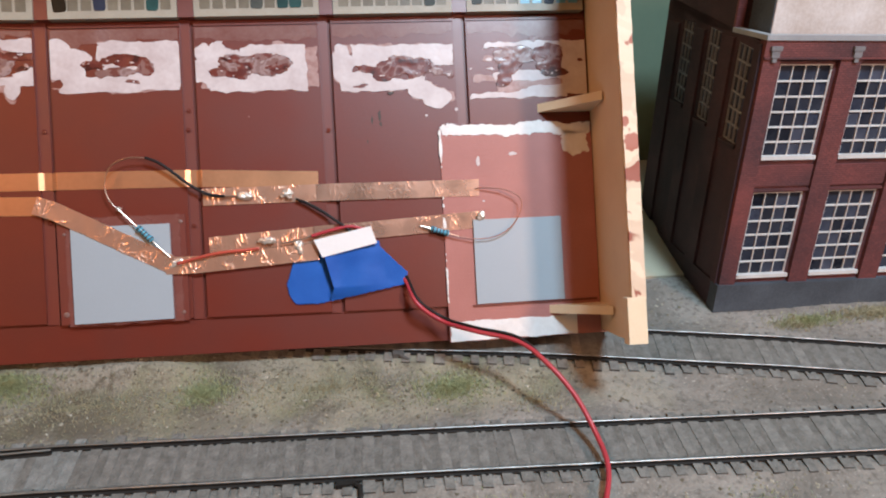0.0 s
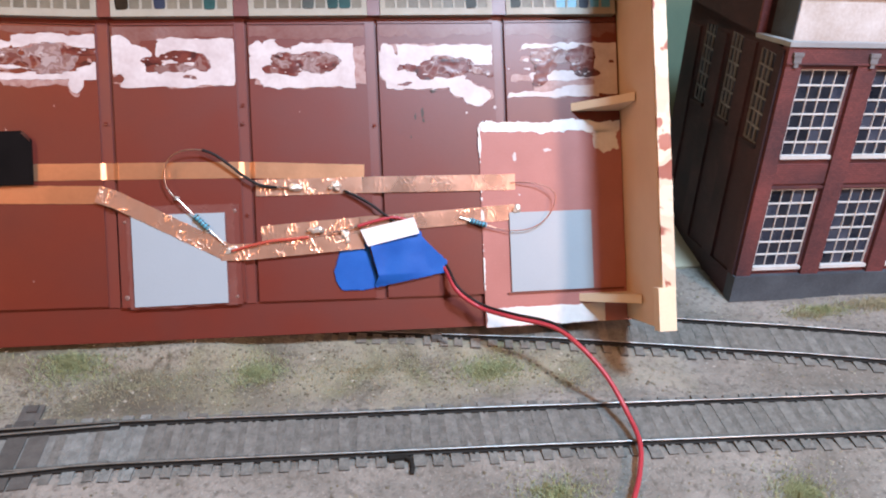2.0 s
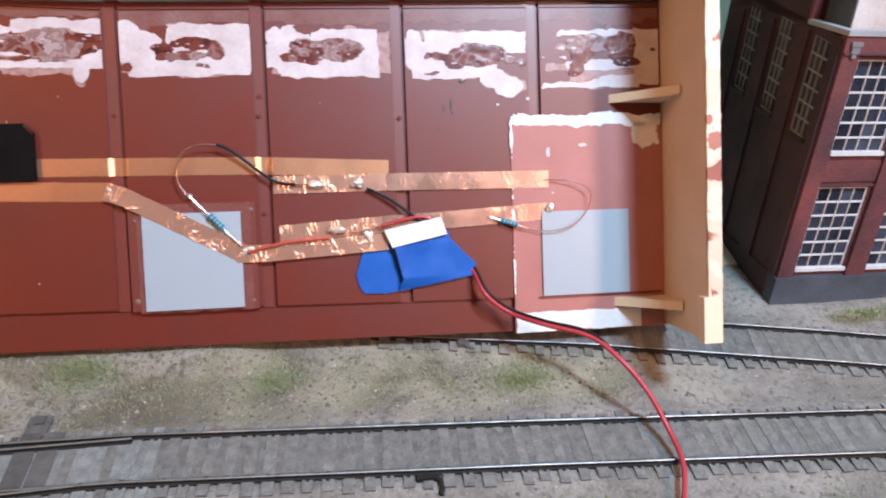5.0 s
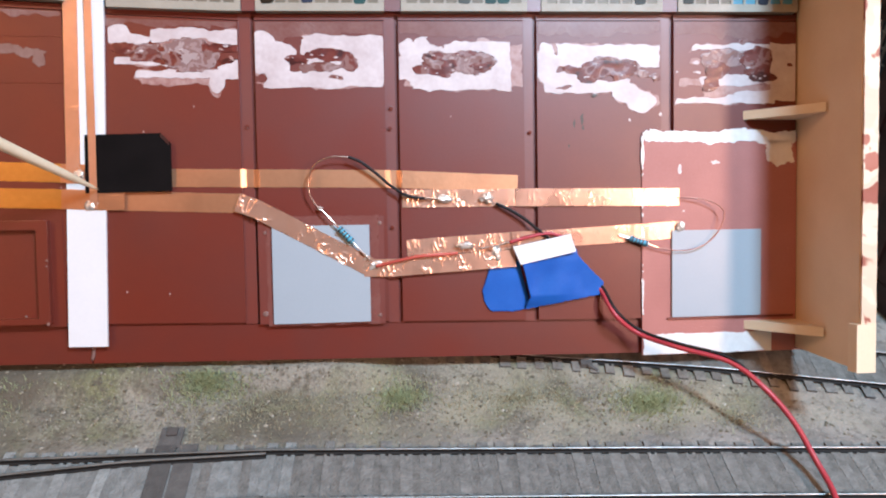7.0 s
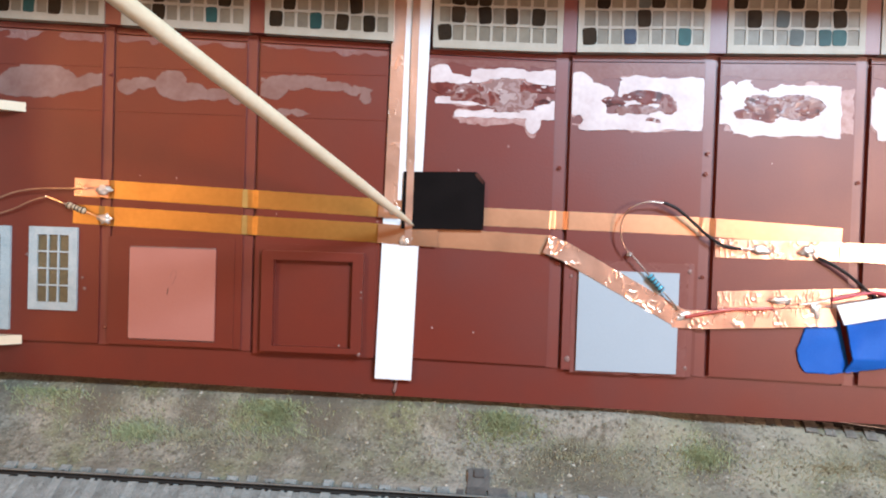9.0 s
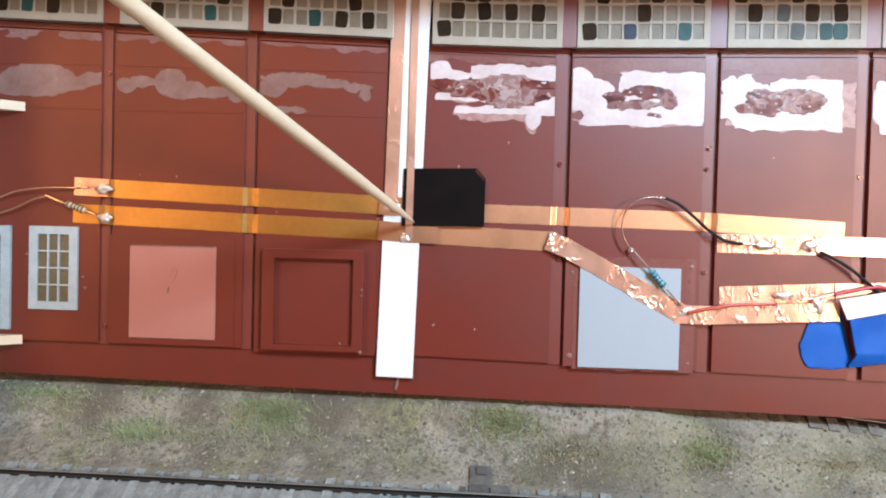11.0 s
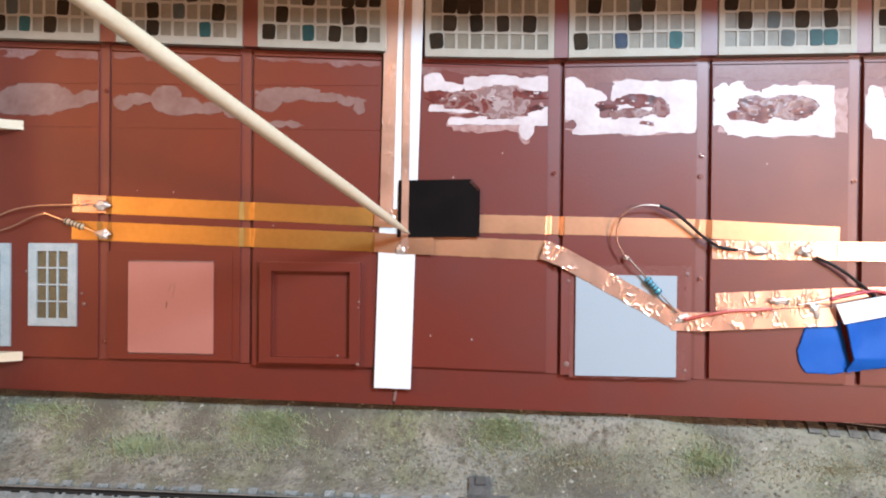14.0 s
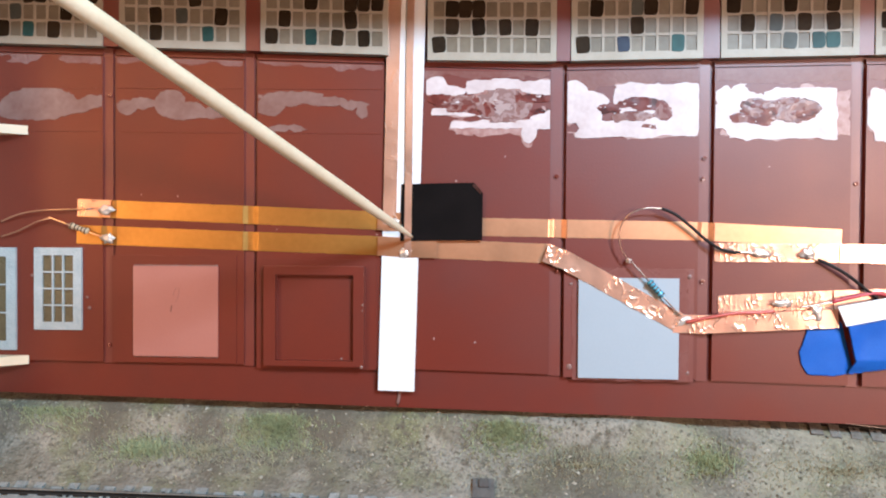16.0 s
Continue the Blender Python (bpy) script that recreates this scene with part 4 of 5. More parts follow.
# ---- end walls of tan board, their chipped brick edge, corner blocks and triangular braces
for mirror in (1, -1):
    def side(u):
        return u if mirror == 1 else -u - 24.0

    low = 8.6 if mirror == 1 else 12.0
    bm = bmesh.new()
    ring = [(side(180.2), 0.0), (side(184.6), 0.0), (side(178.6), 39.2), (side(176.0), 39.2)]
    lo = [bm.verts.new((x, low, z)) for x, z in ring]
    hi = [bm.verts.new((x, TOP, z)) for x, z in ring]
    bm.faces.new(lo), bm.faces.new(hi)
    for i in range(4):
        bm.faces.new((lo[i], lo[(i + 1) % 4], hi[(i + 1) % 4], hi[i]))
    part("end_wall", rounded(bm, 0.3, 2), MDF, shell, "tan board end wall")
    bm = bmesh.new()
    ring = [(side(176.6), 38.0), (side(181.2), 38.0), (side(180.6), 40.4), (side(176.0), 40.4)]
    n = 60
    rows_ = []
    for k in range(n + 1):
        y = 22.0 + (TOP - 22.0) * k / n
        rows_.append([bm.verts.new((x + 0.2 * noise.noise(Vector((y / 3.0, x, z))), y, z + 0.2 * noise.noise(Vector((y / 2.0, z, x)))) ) for x, z in ring])
    for a, b in zip(rows_, rows_[1:]):
        for i in range(4):
            bm.faces.new((a[i], a[(i + 1) % 4], b[(i + 1) % 4], b[i]))
    bm.faces.new(rows_[0]), bm.faces.new(rows_[-1])
    part("brick_edge", bm, EDGE, shell, "chipped pale and brick-red edge")
    part("corner_block", plate(*sorted((side(174.2), side(180.2))), low - 0.4, 22.6, 37.0, 41.0, 0.3), MDF_PALE, shell, "pale tan block")
    for v in (88.0, 15.6) if mirror == 1 else (100.0, 23.2):
        bm = bmesh.new()
        tri = [(side(160.4), 1.0), (side(180.6), 0.6), (side(177.2), 21.0)] if mirror == 1 else [(side(158.0), 1.0), (side(180.6), 0.6), (side(178.0), 16.0)]
        a = [bm.verts.new((x, v, z)) for x, z in tri]
        b = [bm.verts.new((x, v + 3.0, z)) for x, z in tri]
        bm.faces.new(a), bm.faces.new(b)
        for i in range(3):
            bm.faces.new((a[i], a[(i + 1) % 3], b[(i + 1) % 3], b[i]))
        part("corner_brace", rounded(bm, 0.25, 2), MDF_PALE, shell, "triangular tan board brace")

# ---- the white strip over the joint
part("joint_strip", rounded(prism(bmesh.new(), [(-63.7, 16.9), (-51.9, 16.7), (-49.2, 126.0), (-48.2, TOP), (-60.4, TOP), (-61.0, 126.0)], 1.1, 2.1), 0.15, 1), STYRENE, shell, "white styrene strip over the wall joint")


# ---------------------------------------------------------------- wiring on the wall
def rib_dip(x):
    """How far foil sinks between two bay panels."""
    for (_, a), (b, _) in zip(BAYS, BAYS[1:]):
        if a - 0.4 < x < b + 0.4:
            return 0.75 * min(1.0, (x - a + 0.4) / 1.7, (b + 0.4 - x) / 1.7)
    return 0.0


def tape(pts, width, z, label, mat=COPPER, crease=0.03, seed=0):
    x, y = pts[0]
    sag = 0.5 if mat is COPPER_WARM_GLARE else 1.0
    return single("copper_tape", ribbon(bmesh.new(), pts, width, z, crease=0.75 * crease, seed=seed, step=0.32, follow=(lambda u: sag * rib_dip(u)) if z < 1.2 else None), mat, label, "copper tape", (x, y, z), SHELL, group="copper foil strips on the wall")


tape([(-164.6, 75.7), (-108.0, 73.6), (-62.5, 71.8)], 5.9, 1.05, "copper tape strip on the red wall, coloured gold for warm glare", COPPER_WARM_GLARE, 0.008, 1)
tape([(-165.2, 66.9), (-108.0, 65.0), (-62.5, 63.7)], 6.2, 1.05, "copper tape strip on the red wall, coloured gold for warm glare", COPPER_WARM_GLARE, 0.008, 2)
tape([(-64.0, 71.8), (-52.0, 71.2)], 5.9, 2.15, "copper tape strip crossing the white strip", COPPER, 0.008, 3)
tape([(-64.0, 63.7), (-45.0, 62.9)], 6.2, 2.15, "copper tape strip crossing the white strip", COPPER, 0.008, 4)
tape([(-45.2, 62.9), (-9.2, 61.6)], 6.2, 1.1, "copper tape strip stuck along the red wall", COPPER, 0.008, 5)
tape([(-31.0, 70.0), (-9.0, 69.7), (38.8, 69.0), (81.3, 66.9)], 5.8, 1.05, "copper tape strip stuck along the red wall", COPPER, 0.008, 6)
tape([(-10.2, 62.0), (-4.0, 59.6), (31.6, 40.3)], 6.0, 2.6, "slanting creased copper tape strip over the grey panel", COPPER_CREASED, 0.17, 7)
tape([(29.8, 40.0), (38.6, 39.8), (80.0, 42.2)], 5.8, 2.5, "creased copper tape strip on the red wall", COPPER_CREASED, 0.19, 8)
tape([(43.9, 46.0), (79.2, 48.0)], 5.6, 1.1, "copper tape strip on the red wall", COPPER_CREASED, 0.14, 9)
tape([(79.0, 47.9), (98.0, 48.6), (137.0, 50.6)], 5.9, 1.6, "creased copper tape strip running onto the pink sheet", COPPER_PALE, 0.05, 10)
tape([(42.6, 62.4), (81.0, 62.4)], 5.8, 1.3, "creased copper tape strip on the red wall", COPPER_CREASED, 0.18, 11)
tape([(80.5, 62.4), (137.3, 61.8)], 5.9, 1.6, "copper tape strip running onto the pink sheet", COPPER_PALE, 0.04, 12)
tape([(-60.2, 68.5), (-59.2, 126.0), (-58.3, 165.5)], 4.3, 2.15, "upright copper tape strip on the white strip", COPPER_ROSE, 0.05, 13)
tape([(-54.2, 60.4), (-54.0, 84.0), (-53.8, 126.0), (-53.0, 165.5)], 2.3, 2.75, "narrow upright copper tape strip on the white strip", COPPER_ROSE, 0.03, 14)

tape([(-164.8, 75.8), (-153.4, 75.4)], 5.7, 1.2, "dulled pale end of a copper tape strip under solder", COPPER_PALE, 0.10, 15)

card = thing("black_card", "small matt black card square with a clipped corner", "card", (-43, 66, 2.3), SHELL)
part("card_sheet", rounded(prism(bmesh.new(), [(-56.6, 65.4), (-30.3, 65.8), (-30.2, 80.8), (-33.2, 84.1), (-56.2, 83.6)], 2.3, 2.7), 0.08, 1), BLACK_CARD, card)
fold = bmesh.new()
fold.faces.new([fold.verts.new(v) for v in ((-33.6, 83.2, 2.72), (-30.8, 80.2, 2.72), (-30.6, 81.4, 3.5), (-32.8, 83.9, 3.5))])
bmesh.ops.solidify(fold, geom=fold.faces[:], thickness=0.25)
part("turned_corner", fold, HAZE, card, "turned-up brownish card corner")

SOLDERS = [(-58.4, 71.2, 2.2, 1.4), (-55.0, 61.6, 2.0, 1.6), (70.6, 62.4, 2.4, 2.0), (56.5, 62.2, 3.0, 1.4), (63.0, 46.6, 3.2, 1.4), (73.6, 44.0, 1.9, 2.8), (33.0, 40.8, 3.2, 1.8), (137.6, 51.6, 1.6, 1.6), (-154.5, 75.0, 3.0, 1.6), (-153.8, 65.5, 2.4, 1.7), (15.8, 59.6, 1.0, 0.8), (30.6, 43.4, 1.6, 0.9)]
for k, (u, v, rx, ry) in enumerate(SOLDERS):
    single("solder_joint", blob(bmesh.new(), u, v, 2.4, rx * 0.85, ry * 0.85, 0.7, 0.8, k), SOLDER, "shiny lump of solder on copper foil", "solder", (u, v, 2.0), SHELL, group="solder joints", smooth=True)


def wire(name, pts, r, mat, label, category="wire", frame_matrix=SHELL):
    line = curve_through(pts)
    return single(name, tube(bmesh.new(), line, r, 8), mat, label, category, tuple(pts[0]), frame_matrix, smooth=True)


wire("bare_wire", [(15.6, 59.5, 4.2), (12.9, 64.0, 4.5), (12.7, 69.5, 4.6), (15.0, 73.8, 5.0), (20.0, 76.0, 5.0), (25.8, 75.9, 4.6)], 0.23, BARE_WIRE, "thin bare looped component lead")
wire("black_wire", [(25.4, 76.0, 4.6), (29.6, 74.2, 4.4), (34.5, 70.4, 4.0), (38.7, 66.8, 3.6), (44.2, 63.4, 3.0), (50.0, 62.4, 2.6)], 0.5, BLACK_WIRE, "short black insulated wire across the copper tape")
wire("bare_wire", [(49.6, 62.5, 2.6), (55.0, 62.2, 2.5)], 0.3, BARE_WIRE, "bare end of a black wire")
wire("black_wire", [(73.6, 60.4, 2.6), (77.5, 58.6, 3.0), (82.4, 55.6, 3.4), (87.0, 52.0, 3.2), (92.0, 48.2, 2.8)], 0.52, BLACK_WIRE, "black insulated wire running under the paper tag")
wire("red_wire", [(33.6, 40.4, 3.2), (40.0, 42.0, 3.6), (47.6, 43.4, 3.6), (55.0, 43.8, 3.4), (60.5, 44.2, 3.2)], 0.55, ORANGE_WIRE, "short red insulated wire on copper tape")
wire("red_wire", [(78.0, 47.4, 2.8), (84.0, 49.0, 3.0), (91.0, 50.2, 3.0), (96.0, 49.0, 2.8)], 0.6, RED_WIRE, "red insulated wire running under the paper tag")
wire("bare_wire", [(68.0, 45.6, 2.8), (73.6, 46.4, 2.8), (78.5, 47.6, 2.8)], 0.28, BARE_WIRE, "bare end of a red wire")
wire("bare_wire", [(136.0, 61.6, 2.4), (141.0, 61.4, 3.4), (147.0, 60.2, 4.2), (151.6, 57.0, 4.6), (151.0, 52.0, 4.6), (147.5, 47.2, 4.4), (142.0, 44.2, 4.2), (135.5, 43.6, 3.8), (130.0, 44.6, 3.4), (126.4, 45.6, 3.2)], 0.2, BROWN_LEAD, "thin bare looped component lead over the pink sheet")
wire("bare_wire", [(-190.5, 71.0, 2.2), (-184.0, 73.4, 2.8), (-177.0, 74.6, 3.0), (-170.0, 75.0, 2.6), (-160.0, 75.2, 1.9)], 0.28, BARE_WIRE, "thin bare wire leading onto copper tape")
wire("bare_wire", [(-190.5, 66.0, 2.2), (-184.5, 67.8, 2.8), (-178.0, 70.8, 3.0), (-173.2, 72.2, 3.0)], 0.28, BARE_WIRE, "thin bare wire leading to a resistor")


def resistor(a, b, body, bands, label, lead_bend=0.0):
    """A resistor between two places, its body with swollen ends, bands and two leads."""
    a, b = Vector(a), Vector(b)
    way = (b - a).normalized()
    mid = (a + b) / 2
    half = 3.3
    t = thing("resistor", label, "resistor", tuple(a), SHELL, group="resistors")
    pts = [mid + way * half * k for k in (-1, -0.94, -0.8, -0.62, -0.5, 0.0, 0.5, 0.62, 0.8, 0.94, 1)]
    radii = [0.45, 0.95, 1.12, 1.08, 0.9, 0.88, 0.9, 1.08, 1.12, 0.95, 0.45]
    part("body", tube(bmesh.new(), pts, 1.0, 14, lambda s: radii[round(s * 10)]), body, t, smooth=True)
    for k in (-0.75, -0.35, 0.0, 0.35, 0.75):
        part("colour_band", tube(bmesh.new(), [mid + way * (half * k - 0.22), mid + way * (half * k + 0.22)], 1.17 if abs(k) > 0.6 else 0.95, 14), bands, t)
    part("lead", tube(bmesh.new(), curve_through([a, a.lerp(mid, 0.5) + Vector((0, 0, lead_bend)), mid - way * half]), 0.27, 6), BARE_WIRE, t)
    part("lead", tube(bmesh.new(), curve_through([mid + way * half, b.lerp(mid, 0.5) + Vector((0, 0, lead_bend)), b]), 0.27, 6), BARE_WIRE, t)


resistor((16.4, 59.2, 4.4), (31.6, 42.6, 3.4), RESISTOR_BLUE, BAND_DARK, "blue banded resistor bridging loop and copper tape", 0.3)
resistor((115.8, 49.2, 2.8), (129.0, 44.8, 3.4), RESISTOR_BLUE, BAND_DARK, "blue banded resistor beside the pink sheet", 0.2)
resistor((-173.6, 72.4, 3.0), (-153.2, 65.2, 2.4), RESISTOR_TAN, BAND_DARK, "tan banded resistor soldered to copper tape", 0.2)

# ---- paper tag and blue tape over the feed wires
single("paper_tag", rounded(prism(bmesh.new(), [(78.8, 46.0), (98.3, 49.9), (100.2, 44.0), (81.4, 40.0)], 4.2, 4.8), 0.1, 1), LABEL, "small white paper tag over the wires", "paper tag", (89, 45, 3.6), SHELL)


def blue_outline(x, y):
    """A torn piece of tape: a broad body, a wing to the wire and a ragged bulging end."""
    left = 69.0 + 2.9 * max(0.0, (y - 31.5) / 10.0) ** 0.9 + 0.055 * (y - 31) ** 2 * (y < 31)
    low = 24.2 + max(0.0, x - 80) * 0.17
    body = min(x - left, 101.0 - x, (41.0 + (x - 81.0) * 0.20 if x > 81 else 41.0) - y, y - low)
    wing = min(x - 95.0, 110.2 - x, 46.0 - (x - 98.0) * 1.02 - y, y - low)
    return max(body, wing) + fray(x, y, 1.8, 0.3, 91)


def slit(y):
    return 81.2 + (40.0 - y) * 0.24


blue = thing("blue_tape", "torn pieces of bright blue masking tape tented over wires", "tape", (89, 33, 1.6), SHELL)
bm = contour(bmesh.new(), lambda x, y: min(blue_outline(x, y), slit(y) + 0.5 - x), 66, 113, 20, 50, 0.6, 1.05, 1.6)
for v in bm.verts:
    if v.co.z > 1.3:
        v.co.z += 0.3 * noise.noise(v.co / 6.0)
part("tape_end", bm, BLUE_TAPE, blue, smooth=True)
bm = contour(bmesh.new(), lambda x, y: min(blue_outline(x, y), x - slit(y) - max(-1.2, min(0.9, 0.9 - (29.0 - y) * 0.7))), 66, 113, 20, 50, 0.5, 1.6, 2.3)
for v in bm.verts:
    away = v.co.x - slit(v.co.y)
    lift = max(0.0, 2.6 * math.exp(-(away / 5.0)) + 1.2 * math.exp(-((v.co.x - 94) / 7) ** 2) * (v.co.y > 26) + 0.6 * noise.noise(v.co / 7.0))
    v.co.z += lift * min(1.0, max(0.0, (v.co.y - 25.5) / 4.0))
part("tape_flap", bm, BLUE_TAPE, blue, smooth=True)

# ---- the feed wires that leave the tape and run over the tracks
LEADS = [tuple(SHELL @ Vector(p)) for p in ((98.0, 33.0, 1.4), (103.5, 32.3, 1.4), (109.0, 31.2, 1.6))] + [(112.6, 5.0, 23.4), (121.0, 1.5, 17.8), (130.0, -7.9, 20.0), (143.1, -16.4, 21.0), (150.4, -25.9, 19.0), (157.0, -34.6, 13.5), (161.4, -44.0, 6.8), (162.0, -55.5, 4.2), (157.5, -67.0, 3.0), (150.0, -80.0, 3.0), (143.0, -100.0, 2.0), (150.0, -140.0, 1.5)]
wire("red_wire", LEADS, 0.82, RED_WIRE, "long red insulated feed wire drooping over the tracks", frame_matrix=FLAT)
wire("black_wire", [(x + (0.5 if i < 7 else 0.2), y + (0.5 if i < 7 else 0.6), z + (0.95 if i < 7 else -0.8)) for i, (x, y, z) in enumerate(LEADS)], 0.55, BLACK_WIRE, "long black insulated feed wire beside the red one", frame_matrix=FLAT)

# ---- the pointer
TIP, BUTT = Vector((-52.4, 66.5, 3.6)), Vector((-96.0, 103.9, 110.0))
line = [TIP.lerp(BUTT, s) for s in (0, 0.02, 0.06, 0.12, 0.3, 0.6, 1.0, 1.25)]
single("wooden_skewer", tube(bmesh.new(), line, 1.75, 16, lambda s: [0.1, 0.28, 0.52, 0.72, 0.94, 1.0, 1.0, 1.0][round(s * 7)]), BAMBOO, "pale round wooden stick with a pointed tip", "stick", tuple(TIP), SHELL, smooth=True)



# ---------------------------------------------------------------- tracks
def rail_line(mid, x0, x1, off, step=6.0):
    out, x = [], x0
    while x <= x1:
        d = (mid(x + 2) - mid(x - 2)) / 4
        n = Vector((-d, 1)).normalized()
        out.append(Vector((x, mid(x))) + n * off)
        x += step
    return out


def rail(parent, line, top=2.5):
    """A rail: foot, web and head, with a brighter running surface and a painted glint."""
    head = [(0.46 * math.cos(k), top - 0.42 + 0.42 * math.sin(k)) for k in (0.0, 0.5, 1.0, math.pi / 2, 2.14, 2.64, math.pi)]
    profile = [(-0.9, 0.55), (0.9, 0.55), (0.9, 0.85), (0.3, 1.1), (0.3, top - 0.65)] + head + [(-0.3, top - 0.65), (-0.3, 1.1), (-0.9, 0.85)]
    bm = bmesh.new()
    rows_ = []
    for i, p in enumerate(line):
        way = (line[min(i + 1, len(line) - 1)] - line[max(i - 1, 0)]).normalized()
        side = Vector((-way.y, way.x))
        rows_.append([bm.verts.new((p.x + side.x * a, p.y + side.y * a, z)) for a, z in profile])
    for a, b in zip(rows_, rows_[1:]):
        for k in range(len(profile)):
            f = bm.faces.new((a[k], a[(k + 1) % len(profile)], b[(k + 1) % len(profile)], b[k]))
            # the glint is painted: brightest metal only on top facets past x 15
            f.material_index = (1 if a[0].co.x > 15 else 2) if k in (7, 8, 9) else 0
            f.smooth = 5 <= k <= 10
    bm.faces.new(rows_[0]), bm.faces.new(rows_[-1])
    return part("rail", bm, (RAIL, RAIL_TOP, RAIL_OFF_GLINT), parent)


def tie_mesh(mat, length=27.0):
    """A sleeper whose ends and left side carry the gaps' shade as a darker material."""
    bm = rounded(box(bmesh.new(), -1.6, 1.6, -length / 2, length / 2, -0.6, 0.85), 0.15, 1)
    bm.normal_update()
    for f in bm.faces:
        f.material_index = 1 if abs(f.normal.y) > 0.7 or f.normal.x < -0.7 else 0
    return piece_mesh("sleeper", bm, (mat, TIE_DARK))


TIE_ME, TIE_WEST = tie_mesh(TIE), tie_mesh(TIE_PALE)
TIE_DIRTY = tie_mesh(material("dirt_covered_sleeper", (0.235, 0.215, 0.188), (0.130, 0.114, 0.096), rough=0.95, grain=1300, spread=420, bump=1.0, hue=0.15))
spikes = piece_mesh("spike", rounded(box(bmesh.new(), -0.45, 0.45, -0.35, 0.35, 0, 0.5), 0.1, 1), RAIL)


def track(name, label, mid, x0, x1, pitch):
    t = thing(name, label, "railway track", (x0, mid(x0), 0), group="model railway tracks")
    for off in (8.6, -8.6):
        rail(t, rail_line(mid, x0, x1, off))
    ch = random.Random(len(name))
    for a, b, mat in ((x0, 5.0, BALLAST_PALE), (max(5.0, x0), x1, BALLAST)):
        if b - a < 20:
            continue
        fill = bmesh.new()
        lines = [rail_line(mid, a, b, off, 1.5) for off in (7.4, 4.0, 0.0, -4.0, -7.4)]
        vs = [[fill.verts.new((p.x, p.y, 0.70 + 0.16 * noise.noise(Vector((p.x / 1.5, p.y / 1.5, 2))))) for p in line] for line in lines]
        for lo, hi in zip(vs, vs[1:]):
            for k in range(len(lo) - 1):
                fill.faces.new((lo[k], lo[k + 1], hi[k + 1], hi[k]))
        part("ballast", fill, mat, t, "fine grey ballast between the rails")
    x = x0
    while x < x1:
        turn = math.atan2(mid(x + 2) - mid(x - 2), 4)
        if name == "railway_track" and -38 < x < -19:  # the turnout's head blocks lie here
            x += pitch
            continue
        if name == "railway_track" and x < ch.uniform(-20, 30):
            me = TIE_WEST
        elif name == "siding_track" and x < 175:
            me = TIE_DIRTY
        else:
            me = TIE_ME
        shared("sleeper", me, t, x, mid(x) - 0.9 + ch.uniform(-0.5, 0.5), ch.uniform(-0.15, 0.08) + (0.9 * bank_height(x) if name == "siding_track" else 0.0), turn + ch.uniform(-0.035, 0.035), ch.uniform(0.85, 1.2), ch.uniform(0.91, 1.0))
        for off in (8.6, -8.6):
            for s in (-1.15, 1.15):
                if -190 < x < 310 and ch.random() < 0.5:
                    shared("spike", spikes, t, x - math.sin(turn) * (off + s), mid(x) + math.cos(turn) * (off + s), 0.7, turn)
        x += pitch
    return t


front = track("railway_track", "weathered model railway track with grey sleepers in dirt", front_mid, -328.3, 460, 5.77)
track("siding_track", "weathered model siding track running under the leaning shell", back_mid, 48.25, 420, 6.16)

# the turnout's movable rail, guard rail, throw bar and small metal switch parts on the front track
turnout = thing("turnout_parts", "dark metal turnout rails with throw bar", "railway turnout", (-40, -30, 0))
rail(turnout, [Vector((x, line_at(x, (-330, -52.0), (-110, -34.0), (-40, -28.6), (4, -27.9)))) for x in range(-330, 5, 6)], 2.45)
rail(turnout, [Vector((x, line_at(x, (-330, -68.0), (-110, -50.8), (-40, -45.0), (4, -43.0)))) for x in range(-330, 5, 6)], 2.45)
part("throw_bar", plate(-35.6, -33.6, -48.5, -22.5, -0.2, 0.5, 0.15), TURNOUT_METAL, turnout)
part("switch_box", plate(-32.6, -26.0, -23.0, -15.0, -0.2, 0.9, 0.3), TIE_DARK, turnout)
part("switch_lever", plate(-30.6, -27.6, -18.6, -15.6, 0.8, 1.6, 0.25), TURNOUT_METAL, turnout)
part("head_block", plate(-32.8, -27.0, -49.5, -22.0, -0.2, 0.98, 0.15), TIE_DARK, turnout)
part("head_block", plate(-26.4, -20.6, -49.5, -22.0, -0.2, 0.92, 0.15), TIE_DARK, turnout)
x, y = 86.5, front_mid(86.5) - 10.6
bm = box(bmesh.new(), x - 3.4, x + 2.2, y - 1.0, y + 0.7, -0.2, 1.9)
tube(bm, [(x + 1.6, y, 1.4), (x + 3.4, y - 1.6, 1.3), (x + 3.6, y - 4.4, 1.0), (x + 3.0, y - 6.0, 0.4)], 0.8, 8)
single("rail_clip", rounded(bm, 0.15, 1), RAIL, "small black metal rail clip beside a rail", "track fitting", (x, y, 0))
bm = box(bmesh.new(), 104.0, 108.0, 4.6, 7.4, -0.2, 2.2)
tube(bm, [(106.5, 4.8, 1.6), (109.5, 2.6, 0.8)], 0.7, 8)
single("rail_clip", rounded(bm, 0.15, 1), TURNOUT_METAL, "small black metal rail clip under the shell", "track fitting", (106, 5, 0))
bm = bmesh.new()
for k in range(4):
    box(bm, 83.0 + k * 3.6, 85.2 + k * 3.6, -73.0, -69.5, -0.2, 2.0)
box(bm, 81.5, 97.0, -72.0, -70.5, 0.4, 1.4)
single("uncoupler_ramp", rounded(bm, 0.15, 1), TURNOUT_METAL, "small dark metal track fitting lying in the dirt", "track fitting", (89, -71, 0))


